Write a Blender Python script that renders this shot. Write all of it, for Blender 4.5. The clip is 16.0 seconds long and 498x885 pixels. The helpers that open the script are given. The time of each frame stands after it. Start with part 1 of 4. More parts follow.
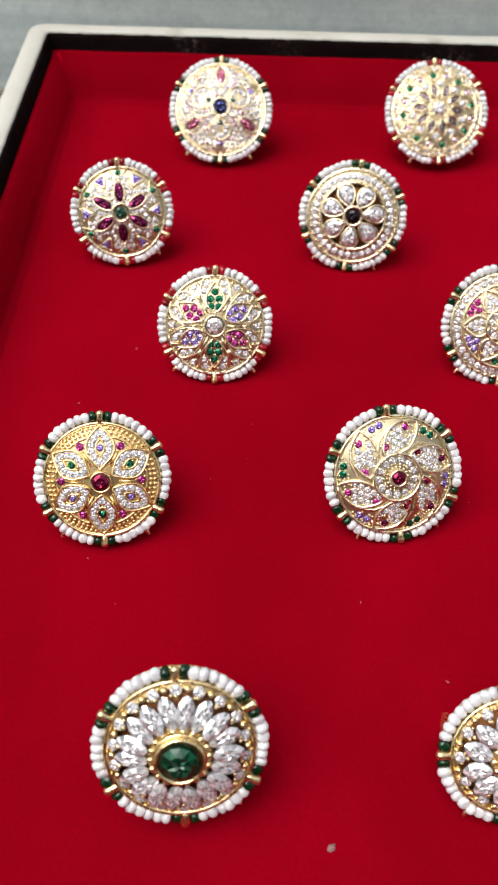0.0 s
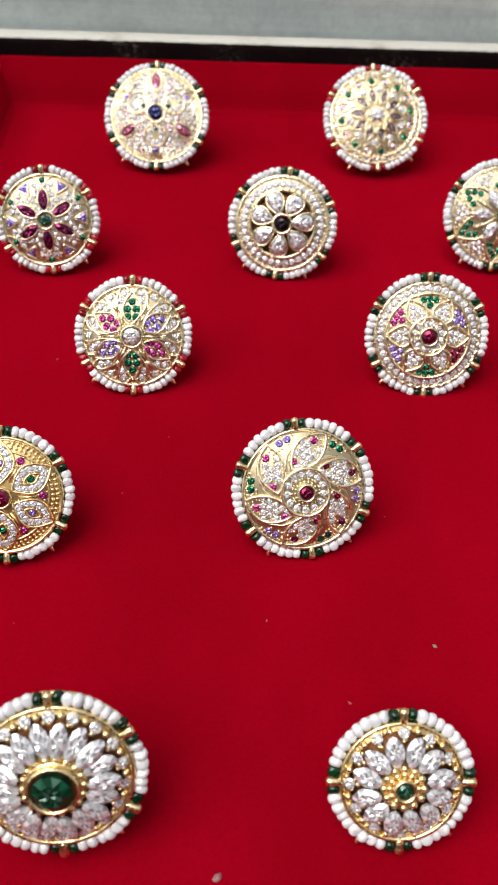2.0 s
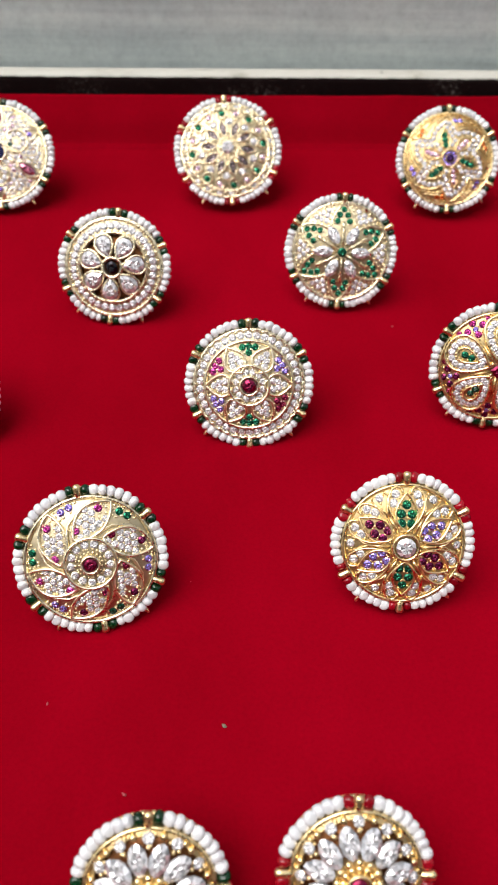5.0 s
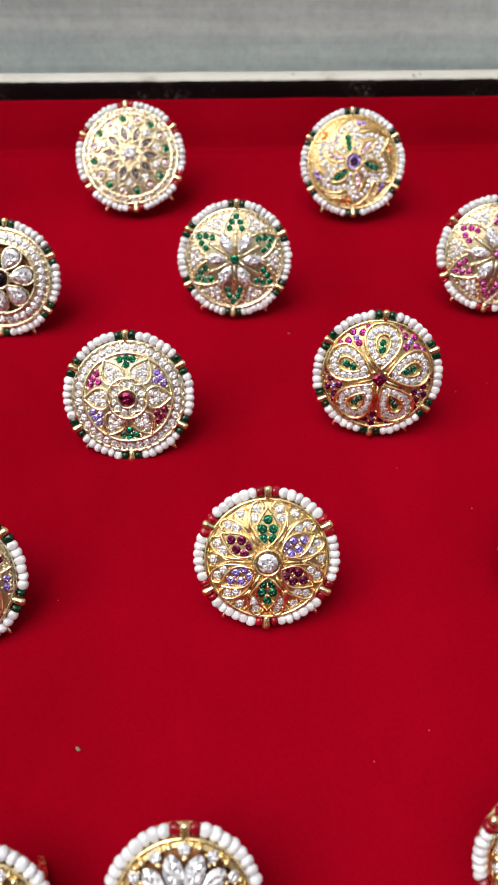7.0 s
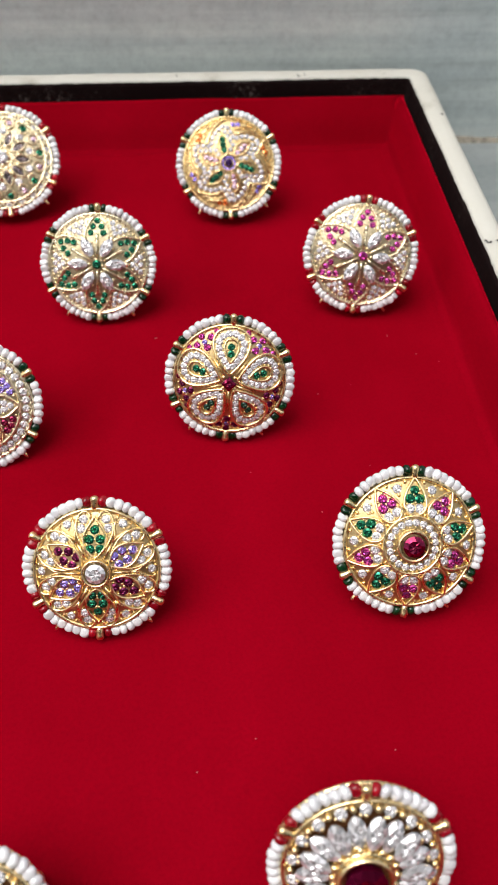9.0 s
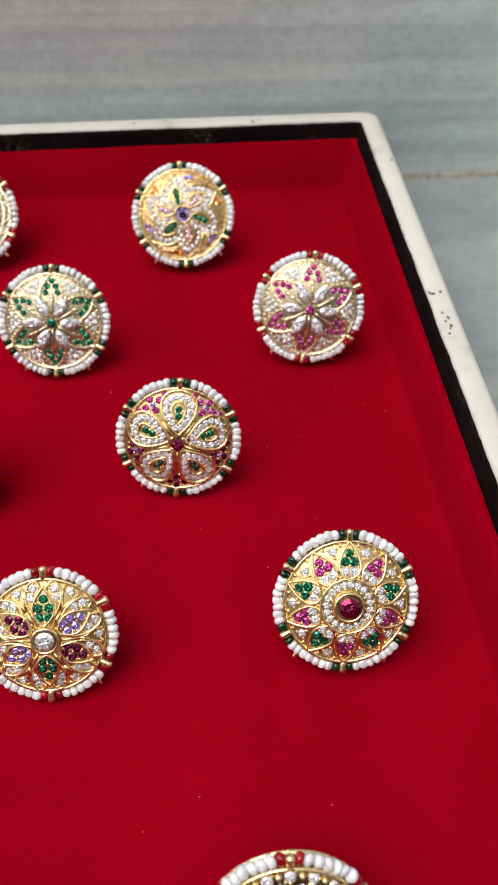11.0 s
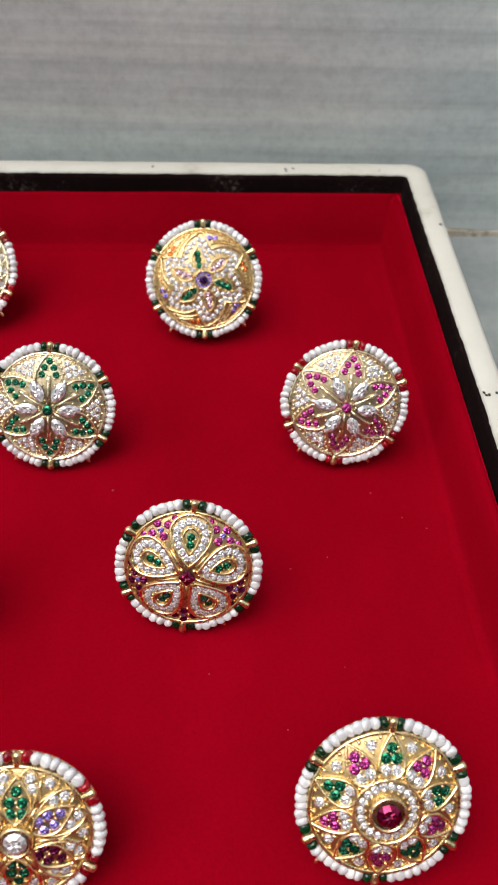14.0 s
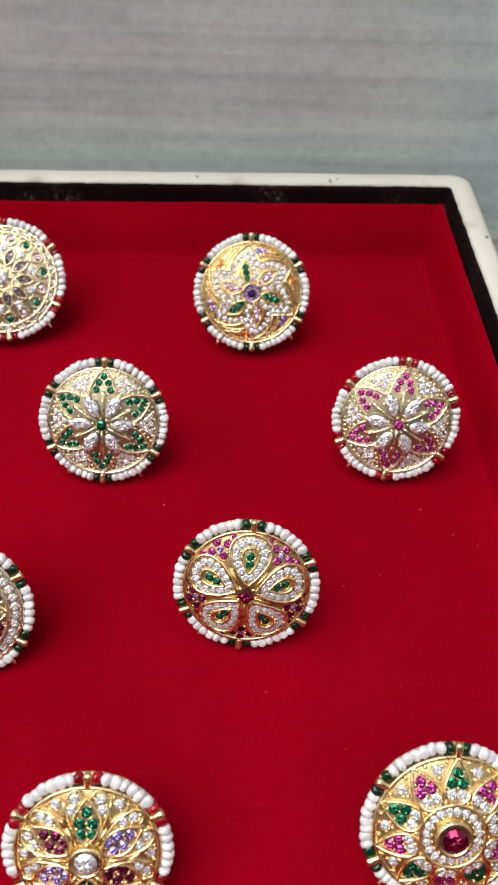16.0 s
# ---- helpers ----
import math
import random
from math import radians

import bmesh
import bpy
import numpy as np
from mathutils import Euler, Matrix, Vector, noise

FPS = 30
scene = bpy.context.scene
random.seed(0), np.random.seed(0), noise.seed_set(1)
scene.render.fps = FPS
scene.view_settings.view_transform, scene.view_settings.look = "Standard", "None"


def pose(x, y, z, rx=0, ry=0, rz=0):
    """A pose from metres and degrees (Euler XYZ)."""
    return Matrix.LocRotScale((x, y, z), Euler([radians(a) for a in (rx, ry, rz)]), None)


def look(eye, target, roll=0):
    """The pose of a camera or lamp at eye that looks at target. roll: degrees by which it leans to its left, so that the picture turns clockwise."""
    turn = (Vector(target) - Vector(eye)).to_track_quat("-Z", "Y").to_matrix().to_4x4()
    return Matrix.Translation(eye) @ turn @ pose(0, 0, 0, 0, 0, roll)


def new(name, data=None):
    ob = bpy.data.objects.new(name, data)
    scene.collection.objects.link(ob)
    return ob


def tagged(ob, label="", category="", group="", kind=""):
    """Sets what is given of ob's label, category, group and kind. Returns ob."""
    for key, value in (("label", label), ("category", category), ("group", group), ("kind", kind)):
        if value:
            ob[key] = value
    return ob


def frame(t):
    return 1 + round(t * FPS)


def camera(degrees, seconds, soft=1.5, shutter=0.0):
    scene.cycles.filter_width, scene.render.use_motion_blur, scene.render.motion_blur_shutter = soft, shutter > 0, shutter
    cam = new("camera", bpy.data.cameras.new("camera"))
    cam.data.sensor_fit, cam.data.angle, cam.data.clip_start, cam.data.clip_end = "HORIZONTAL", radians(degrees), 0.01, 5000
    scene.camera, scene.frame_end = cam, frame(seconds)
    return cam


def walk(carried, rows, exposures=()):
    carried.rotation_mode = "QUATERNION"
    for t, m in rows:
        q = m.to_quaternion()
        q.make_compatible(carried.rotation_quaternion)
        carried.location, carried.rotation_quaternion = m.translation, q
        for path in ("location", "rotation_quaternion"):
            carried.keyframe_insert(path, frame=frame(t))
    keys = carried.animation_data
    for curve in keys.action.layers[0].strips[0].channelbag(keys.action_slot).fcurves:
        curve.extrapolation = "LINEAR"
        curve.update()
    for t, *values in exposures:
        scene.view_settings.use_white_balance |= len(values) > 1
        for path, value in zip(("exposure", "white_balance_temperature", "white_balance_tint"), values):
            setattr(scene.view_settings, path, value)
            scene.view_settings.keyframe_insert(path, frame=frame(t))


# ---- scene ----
cam = camera(32.70, 16.0, soft=1.4)
cam.data.dof.use_dof = True
cam.data.dof.focus_distance = 0.160
cam.data.dof.aperture_fstop = 44
PATH = [
    (0, (0.01208, 0.01037, 0.15319), (0.01465, 0.14141, 0.00212), 2.41),
    (0.5, (0.01432, 0.01228, 0.15367), (0.01763, 0.14301, 0.00236), 2.79),
    (1, (0.01845, 0.01358, 0.15454), (0.02206, 0.14428, 0.00319), 2.83),
    (1.5, (0.02303, 0.01467, 0.15385), (0.02636, 0.14600, 0.00305), 2.70),
    (2, (0.02873, 0.01453, 0.15228), (0.03280, 0.14615, 0.00175), 2.78),
    (2.5, (0.03488, 0.01517, 0.15298), (0.03947, 0.14741, 0.00301), 2.77),
    (3, (0.04322, 0.01715, 0.15337), (0.04766, 0.15018, 0.00409), 2.45),
    (3.5, (0.05019, 0.01904, 0.15413), (0.05522, 0.15238, 0.00515), 2.18),
    (4, (0.05488, 0.02265, 0.15235), (0.06140, 0.15618, 0.00360), 2.42),
    (6.5, (0.08335, 0.03036, 0.15442), (0.09208, 0.16308, 0.00506), 1.73),
    (7, (0.08958, 0.03089, 0.15417), (0.09881, 0.16347, 0.00471), 1.71),
    (7.5, (0.09740, 0.02978, 0.15413), (0.10785, 0.16243, 0.00481), 1.89),
    (8, (0.10291, 0.03065, 0.15382), (0.11449, 0.16323, 0.00453), 2.02),
    (8.5, (0.10949, 0.03171, 0.15433), (0.12300, 0.16383, 0.00479), 2.30),
    (9, (0.11627, 0.03149, 0.15473), (0.13114, 0.16340, 0.00513), 2.32),
    (9.2, (0.11927, 0.03224, 0.15432), (0.13468, 0.16388, 0.00455), 2.35),
    (11.3, (0.12785, 0.03845, 0.17031), (0.14516, 0.16920, 0.01996), 2.12),
    (11.5, (0.12921, 0.04537, 0.16990), (0.14696, 0.17655, 0.01997), 2.27),
    (12, (0.12878, 0.05887, 0.16856), (0.14720, 0.19012, 0.01879), 2.82),
    (12.5, (0.13305, 0.06363, 0.16637), (0.15235, 0.19450, 0.01637), 3.29),
    (13, (0.13101, 0.06675, 0.16847), (0.14895, 0.19742, 0.01813), 3.06),
    (13.5, (0.12568, 0.07262, 0.16715), (0.14298, 0.20366, 0.01705), 4.04),
    (14, (0.12424, 0.07526, 0.16464), (0.14133, 0.20532, 0.01366), 4.98),
    (14.5, (0.12127, 0.07791, 0.16868), (0.13742, 0.20733, 0.01705), 4.92),
    (15, (0.12023, 0.07942, 0.16794), (0.13598, 0.20901, 0.01642), 4.91),
    (15.5, (0.11761, 0.07959, 0.16829), (0.13274, 0.20876, 0.01635), 4.74),
    (16, (0.11492, 0.07918, 0.16778), (0.12972, 0.20819, 0.01567), 4.73),
]
walk(cam, [(t, look(eye, target, roll)) for t, eye, target, roll in PATH],
     exposures=[(0.0, 0.71), (4.2, 0.72), (8.0, 0.68), (11.5, 0.58), (13.0, 0.55), (16.0, 0.60)])

# ---- world, sun, exposure ----
world = bpy.data.worlds.new("overcast_sky")
scene.world = world
world.use_nodes = True
wn, wl = world.node_tree.nodes, world.node_tree.links
wn.clear()
sky = wn.new("ShaderNodeTexSky")
sky.sky_type = "NISHITA"
sky.sun_disc = False
sky.sun_elevation = radians(68)
sky.sun_rotation = radians(214)
sky.air_density, sky.dust_density, sky.ozone_density = 1.0, 4.0, 1.0
soft_sky = wn.new("ShaderNodeHueSaturation")
soft_sky.inputs["Saturation"].default_value = 0.3
sky_light = wn.new("ShaderNodeBackground")
sky_light.inputs["Strength"].default_value = 0.112
sky_out = wn.new("ShaderNodeOutputWorld")
wl.new(sky.outputs["Color"], soft_sky.inputs["Color"])
wl.new(soft_sky.outputs["Color"], sky_light.inputs["Color"])
wl.new(sky_light.outputs["Background"], sky_out.inputs["Surface"])

sun = new("sun", bpy.data.lights.new("sun", "SUN"))
sun.data.energy = 1.72
sun.data.angle = radians(52)
sun.data.color = (1.0, 0.985, 0.965)
sun.matrix_world = look((-0.48, -0.12, 1.0), (0, 0, 0))


# ---- materials ----
def principled(name, colour, rough, metal=0.0, **more):
    m = bpy.data.materials.new(name)
    m.use_nodes = True
    b = m.node_tree.nodes["Principled BSDF"]
    b.inputs["Base Color"].default_value = (*colour, 1)
    b.inputs["Roughness"].default_value = rough
    b.inputs["Metallic"].default_value = metal
    for key, value in more.items():
        b.inputs[key.replace("_", " ")].default_value = value
    return m, m.node_tree.nodes, m.node_tree.links, b


def noise_node(n, l, scale, detail=4.0, rough=0.55, stretch=None):
    coord = n.new("ShaderNodeTexCoord")
    tex = n.new("ShaderNodeTexNoise")
    tex.inputs["Scale"].default_value = scale
    tex.inputs["Detail"].default_value = detail
    tex.inputs["Roughness"].default_value = rough
    if stretch:
        mp = n.new("ShaderNodeMapping")
        mp.inputs["Scale"].default_value = stretch
        l.new(coord.outputs["Object"], mp.inputs["Vector"])
        l.new(mp.outputs["Vector"], tex.inputs["Vector"])
    else:
        l.new(coord.outputs["Object"], tex.inputs["Vector"])
    return tex


def ramp_node(n, l, source, stops):
    r = n.new("ShaderNodeValToRGB")
    while len(r.color_ramp.elements) < len(stops):
        r.color_ramp.elements.new(0.5)
    for e, (at, c) in zip(r.color_ramp.elements, stops):
        e.position, e.color = at, (*c, 1)
    l.new(source, r.inputs["Fac"])
    return r


def mix_node(n, l, fac, a, b, blend="MIX"):
    m = n.new("ShaderNodeMix")
    m.data_type, m.blend_type = "RGBA", blend
    for value, key in ((fac, 0), (a, 6), (b, 7)):
        if isinstance(value, (int, float)):
            m.inputs[key].default_value = value
        elif isinstance(value, tuple):
            m.inputs[key].default_value = (*value, 1)
        else:
            l.new(value, m.inputs[key])
    return m.outputs[2]


def bump_node(n, l, b, height, strength, distance):
    bp = n.new("ShaderNodeBump")
    bp.inputs["Strength"].default_value = strength
    bp.inputs["Distance"].default_value = distance
    l.new(height, bp.inputs["Height"])
    l.new(bp.outputs["Normal"], b.inputs["Normal"])


def velvet(name, dark, light, sheen):
    m, n, l, b = principled(name, light, 0.9)
    b.inputs["Sheen Weight"].default_value = sheen
    b.inputs["Sheen Roughness"].default_value = 0.32
    b.inputs["Sheen Tint"].default_value = (*[min(1, c * 3.8) for c in light], 1)
    b.inputs["Specular IOR Level"].default_value = 0.0
    nap = noise_node(n, l, 26, 8, 0.62, (1.0, 0.6, 1.0))
    pile = noise_node(n, l, 1500, 4, 0.7)
    tone = ramp_node(n, l, nap.outputs["Fac"], [(0.32, dark), (0.68, light)])
    fine = ramp_node(n, l, pile.outputs["Fac"], [(0.3, (0.82, 0.84, 0.84)), (0.5, (0.95, 0.95, 0.95)), (0.72, (1.06, 1.06, 1.06))])
    l.new(mix_node(n, l, 0.8, tone.outputs["Color"], fine.outputs["Color"], "MULTIPLY"), b.inputs["Base Color"])
    bump_node(n, l, b, pile.outputs["Fac"], 0.2, 0.0004)
    return m


RED_VELVET = velvet("red_velvet", (0.178, 0.0004, 0.0049), (0.229, 0.0006, 0.0073), 1.0)


def dusty_black():
    m, n, l, b = principled("dusty_black_velvet", (0.010, 0.006, 0.006), 0.95, **{"Specular IOR Level": 0.05})
    t = noise_node(n, l, 700, 5, 0.75)
    patch = noise_node(n, l, 35, 3, 0.6)
    mul = n.new("ShaderNodeMath")
    mul.operation = "MULTIPLY"
    l.new(t.outputs["Fac"], mul.inputs[0])
    l.new(patch.outputs["Fac"], mul.inputs[1])
    r = ramp_node(n, l, mul.outputs["Value"], [(0.25, (0.006, 0.003, 0.003)), (0.34, (0.011, 0.007, 0.0065)), (0.43, (0.085, 0.077, 0.07))])
    l.new(r.outputs["Color"], b.inputs["Base Color"])
    bump_node(n, l, b, t.outputs["Fac"], 0.4, 0.0004)
    return m


BLACK_VELVET = dusty_black()


def cream_leatherette():
    m, n, l, b = principled("cream_leatherette", (0.72, 0.68, 0.58), 0.5)
    grain = noise_node(n, l, 1400, 3, 0.6)
    stain = noise_node(n, l, 60, 6, 0.65)
    base = ramp_node(n, l, stain.outputs["Fac"], [(0.28, (0.36, 0.34, 0.28)), (0.42, (0.485, 0.468, 0.41)), (0.8, (0.535, 0.52, 0.465))])
    l.new(base.outputs["Color"], b.inputs["Base Color"])
    bump_node(n, l, b, grain.outputs["Fac"], 0.3, 0.0003)
    return m


CREAM = cream_leatherette()


def marble(name, dark, mid, pale, stretch, veins, rough=(0.38, 0.6), shine=0.5):
    m, n, l, b = principled(name, mid, 0.42, **{"Specular IOR Level": shine})
    streak = noise_node(n, l, 34, 9, 0.66, stretch)
    band = noise_node(n, l, 17, 3, 0.5, veins)
    cloud = noise_node(n, l, 22, 6, 0.65)
    speck = noise_node(n, l, 300, 7, 0.8)
    base = ramp_node(n, l, streak.outputs["Fac"], [(0.30, dark), (0.5, mid), (0.70, pale)])
    bands = ramp_node(n, l, band.outputs["Fac"], [(0.35, (0.86, 0.88, 0.89)), (0.5, (0.98, 0.98, 0.98)), (0.7, (1.05, 1.05, 1.03))])
    patch = ramp_node(n, l, cloud.outputs["Fac"], [(0.34, (0.84, 0.855, 0.87)), (0.5, (0.95, 0.95, 0.95)), (0.64, (1.03, 1.03, 1.02))])
    dust = ramp_node(n, l, speck.outputs["Fac"], [(0.36, (0.72, 0.73, 0.73)), (0.5, (0.97, 0.97, 0.97)), (0.64, (1.14, 1.14, 1.12))])
    c = mix_node(n, l, 0.8, base.outputs["Color"], patch.outputs["Color"], "MULTIPLY")
    c = mix_node(n, l, 1.0, c, bands.outputs["Color"], "MULTIPLY")
    l.new(mix_node(n, l, 0.45, c, dust.outputs["Color"], "MULTIPLY"), b.inputs["Base Color"])
    rr = ramp_node(n, l, cloud.outputs["Fac"], [(0.3, (rough[0],) * 3), (0.7, (rough[1],) * 3)])
    l.new(rr.outputs["Color"], b.inputs["Roughness"])
    bump_node(n, l, b, speck.outputs["Fac"], 0.2, 0.0006)
    return m


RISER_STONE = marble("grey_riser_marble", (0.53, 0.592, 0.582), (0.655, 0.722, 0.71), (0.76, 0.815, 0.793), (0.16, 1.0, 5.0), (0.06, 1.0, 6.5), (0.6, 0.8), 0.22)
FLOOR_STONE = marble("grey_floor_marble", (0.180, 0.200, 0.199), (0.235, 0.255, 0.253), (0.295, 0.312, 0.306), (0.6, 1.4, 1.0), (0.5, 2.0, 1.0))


def mortar():
    m, n, l, b = principled("dirty_mortar", (0.3, 0.26, 0.2), 0.9)
    t = noise_node(n, l, 300, 5, 0.7)
    r = ramp_node(n, l, t.outputs["Fac"], [(0.32, (0.09, 0.08, 0.065)), (0.5, (0.27, 0.24, 0.19)), (0.7, (0.42, 0.38, 0.31))])
    l.new(r.outputs["Color"], b.inputs["Base Color"])
    bump_node(n, l, b, t.outputs["Fac"], 0.6, 0.001)
    return m


MORTAR = mortar()


# dark surface of the added wall behind the camera
def plaster():
    m, n, l, b = principled("dimming_wall_plaster", (0.15, 0.135, 0.12), 0.85)
    t = noise_node(n, l, 4, 6, 0.65)
    r = ramp_node(n, l, t.outputs["Fac"], [(0.3, (0.11, 0.10, 0.09)), (0.7, (0.18, 0.165, 0.15))])
    l.new(r.outputs["Color"], b.inputs["Base Color"])
    bump_node(n, l, b, t.outputs["Fac"], 0.2, 0.004)
    return m


PLASTER = plaster()


def gold(name, colour, rough):
    m, n, l, b = principled(name, colour, rough, 1.0)
    t = noise_node(n, l, 900, 3, 0.6)
    r = ramp_node(n, l, t.outputs["Fac"], [(0.3, (rough * 0.6,) * 3), (0.75, (rough * 1.6,) * 3)])
    l.new(r.outputs["Color"], b.inputs["Roughness"])
    bump_node(n, l, b, t.outputs["Fac"], 0.25, 0.0002)
    return m


def shaded_stipple_gold(name, colour):
    """The sunk ground between raised wires: a little duller, faintly pricked, its colour darkened as shade so the wires
    stand out.
    """
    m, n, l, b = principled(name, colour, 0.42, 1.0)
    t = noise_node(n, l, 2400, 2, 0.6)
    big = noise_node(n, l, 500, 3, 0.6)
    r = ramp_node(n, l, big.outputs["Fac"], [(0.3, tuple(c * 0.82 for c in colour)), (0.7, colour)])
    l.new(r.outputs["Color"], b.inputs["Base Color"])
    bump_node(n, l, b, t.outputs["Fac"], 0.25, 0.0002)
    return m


PALE_GOLD = gold("pale_gold", (0.90, 0.79, 0.55), 0.29)
RICH_GOLD = gold("rich_gold", (0.90, 0.70, 0.37), 0.29)
# darker copies of the two golds: the recess shade is in the colour
SUNK_PALE = shaded_stipple_gold("shaded_stipple_pale_gold", (0.59, 0.495, 0.32))
SUNK_RICH = shaded_stipple_gold("shaded_stipple_rich_gold", (0.58, 0.43, 0.215))
# for the bowl behind openwork; the gaps' shade is put into its dark colour
DARK_GOLD = gold("shaded_gap_gold", (0.22, 0.09, 0.035), 0.55)


def pearl():
    m, n, l, b = principled("white_pearl", (0.66, 0.64, 0.64), 0.2)
    b.inputs["Coat Weight"].default_value = 0.8
    b.inputs["Coat Roughness"].default_value = 0.06
    info = n.new("ShaderNodeObjectInfo")
    r = ramp_node(n, l, info.outputs["Random"], [(0.0, (0.55, 0.54, 0.555)), (0.5, (0.605, 0.60, 0.608)), (1.0, (0.65, 0.65, 0.645))])
    l.new(r.outputs["Color"], b.inputs["Base Color"])
    return m


def gem(name, colour, lo=0.5, hi=1.3, ior=1.75, foil=0.78):
    """Cut stone: each facet's colour is lightened or darkened at random, a painted sparkle."""
    m, n, l, b = principled(name, colour, 0.04)
    b.inputs["IOR"].default_value = ior
    b.inputs["Metallic"].default_value = foil
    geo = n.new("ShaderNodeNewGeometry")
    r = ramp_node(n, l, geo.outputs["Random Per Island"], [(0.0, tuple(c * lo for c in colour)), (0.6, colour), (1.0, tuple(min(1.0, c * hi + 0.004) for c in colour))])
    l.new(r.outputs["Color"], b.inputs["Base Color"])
    return m


def glass_bead(name, colour):
    m, n, l, b = principled(name, colour, 0.08)
    b.inputs["IOR"].default_value = 1.45
    info = n.new("ShaderNodeObjectInfo")
    r = ramp_node(n, l, info.outputs["Random"], [(0.0, tuple(c * 0.7 for c in colour)), (1.0, tuple(c * 1.3 for c in colour))])
    l.new(r.outputs["Color"], b.inputs["Base Color"])
    return m


PEARL = pearl()
MAT = {
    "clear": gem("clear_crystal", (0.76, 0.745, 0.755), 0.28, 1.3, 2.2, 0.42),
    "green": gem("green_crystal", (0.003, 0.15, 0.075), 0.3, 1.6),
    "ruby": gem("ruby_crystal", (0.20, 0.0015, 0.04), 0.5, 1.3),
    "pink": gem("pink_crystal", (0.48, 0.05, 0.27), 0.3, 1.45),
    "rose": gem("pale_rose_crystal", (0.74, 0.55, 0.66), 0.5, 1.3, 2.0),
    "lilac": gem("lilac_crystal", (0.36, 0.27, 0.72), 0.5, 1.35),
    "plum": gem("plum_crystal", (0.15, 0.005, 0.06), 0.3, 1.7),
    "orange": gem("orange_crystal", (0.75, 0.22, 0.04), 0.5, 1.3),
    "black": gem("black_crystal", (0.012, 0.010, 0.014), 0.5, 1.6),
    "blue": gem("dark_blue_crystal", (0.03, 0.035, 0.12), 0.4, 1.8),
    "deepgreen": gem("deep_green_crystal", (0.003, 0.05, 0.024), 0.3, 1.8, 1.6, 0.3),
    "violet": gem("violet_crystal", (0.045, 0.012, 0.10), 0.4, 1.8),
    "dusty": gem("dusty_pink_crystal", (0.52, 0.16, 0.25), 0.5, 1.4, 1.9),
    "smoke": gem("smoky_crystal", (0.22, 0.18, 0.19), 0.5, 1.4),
}
GREEN_GLASS = glass_bead("green_glass_bead", (0.0013, 0.020, 0.0058))
RED_GLASS = glass_bead("red_glass_bead", (0.22, 0.002, 0.008))


# ---- mesh helpers ----
def mesh_of(name, bm, material, smooth=True):
    me = bpy.data.meshes.new(name)
    bmesh.ops.recalc_face_normals(bm, faces=bm.faces)
    bm.to_mesh(me)
    bm.free()
    me.materials.append(material)
    if smooth:
        me.polygons.foreach_set("use_smooth", [True] * len(me.polygons))
    return me


def part(name, bm, material, parent, label="", smooth=True):
    ob = new(name, mesh_of(name, bm, material, smooth))
    ob.parent = parent
    if label:
        ob["label"] = label
    return ob


def piece(name, mesh, parent, m):
    ob = bpy.data.objects.new(name, mesh)
    scene.collection.objects.link(ob)
    ob.parent = parent
    ob.matrix_local = m
    return ob


def grid_faces(bm, rows, close_u=True, close_v=False):
    n, k = len(rows), len(rows[0])
    for i in range(n if close_v else n - 1):
        for j in range(k if close_u else k - 1):
            a, b = rows[i], rows[(i + 1) % n]
            bm.faces.new((a[j], a[(j + 1) % k], b[(j + 1) % k], b[j]))


def lathe(bm, profile, seg, axis="z", cap=False):
    rows = []
    for r, z in profile:
        ring = []
        for j in range(seg):
            a = 2 * math.pi * j / seg
            x, y = r * math.cos(a), r * math.sin(a)
            ring.append(bm.verts.new((x, y, z) if axis == "z" else (z, x, y)))
        rows.append(ring)
    grid_faces(bm, rows)
    if cap:
        bm.faces.new(rows[0][::-1])
        bm.faces.new(rows[-1])


# ---- the step, the floor and the tray ----
TRAY_L, TRAY_R, TRAY_F, TRAY_B = -0.0530, 0.1921, 0.014, 0.2913
RIM, RIM_Z, LIP_Z, PAD_Z = 0.0068, 0.0312, 0.0256, 0.0133
WALL_Y = 0.3080


def box_bm(x0, y0, z0, x1, y1, z1, bevel=0.0, cuts=0):
    bm = bmesh.new()
    bmesh.ops.create_cube(bm, size=1.0, matrix=Matrix.LocRotScale(((x0 + x1) / 2, (y0 + y1) / 2, (z0 + z1) / 2), None, (x1 - x0, y1 - y0, z1 - z0)))
    if bevel:
        bmesh.ops.bevel(bm, geom=list(bm.edges), offset=bevel, segments=3, affect="EDGES", profile=0.5)
    return bm


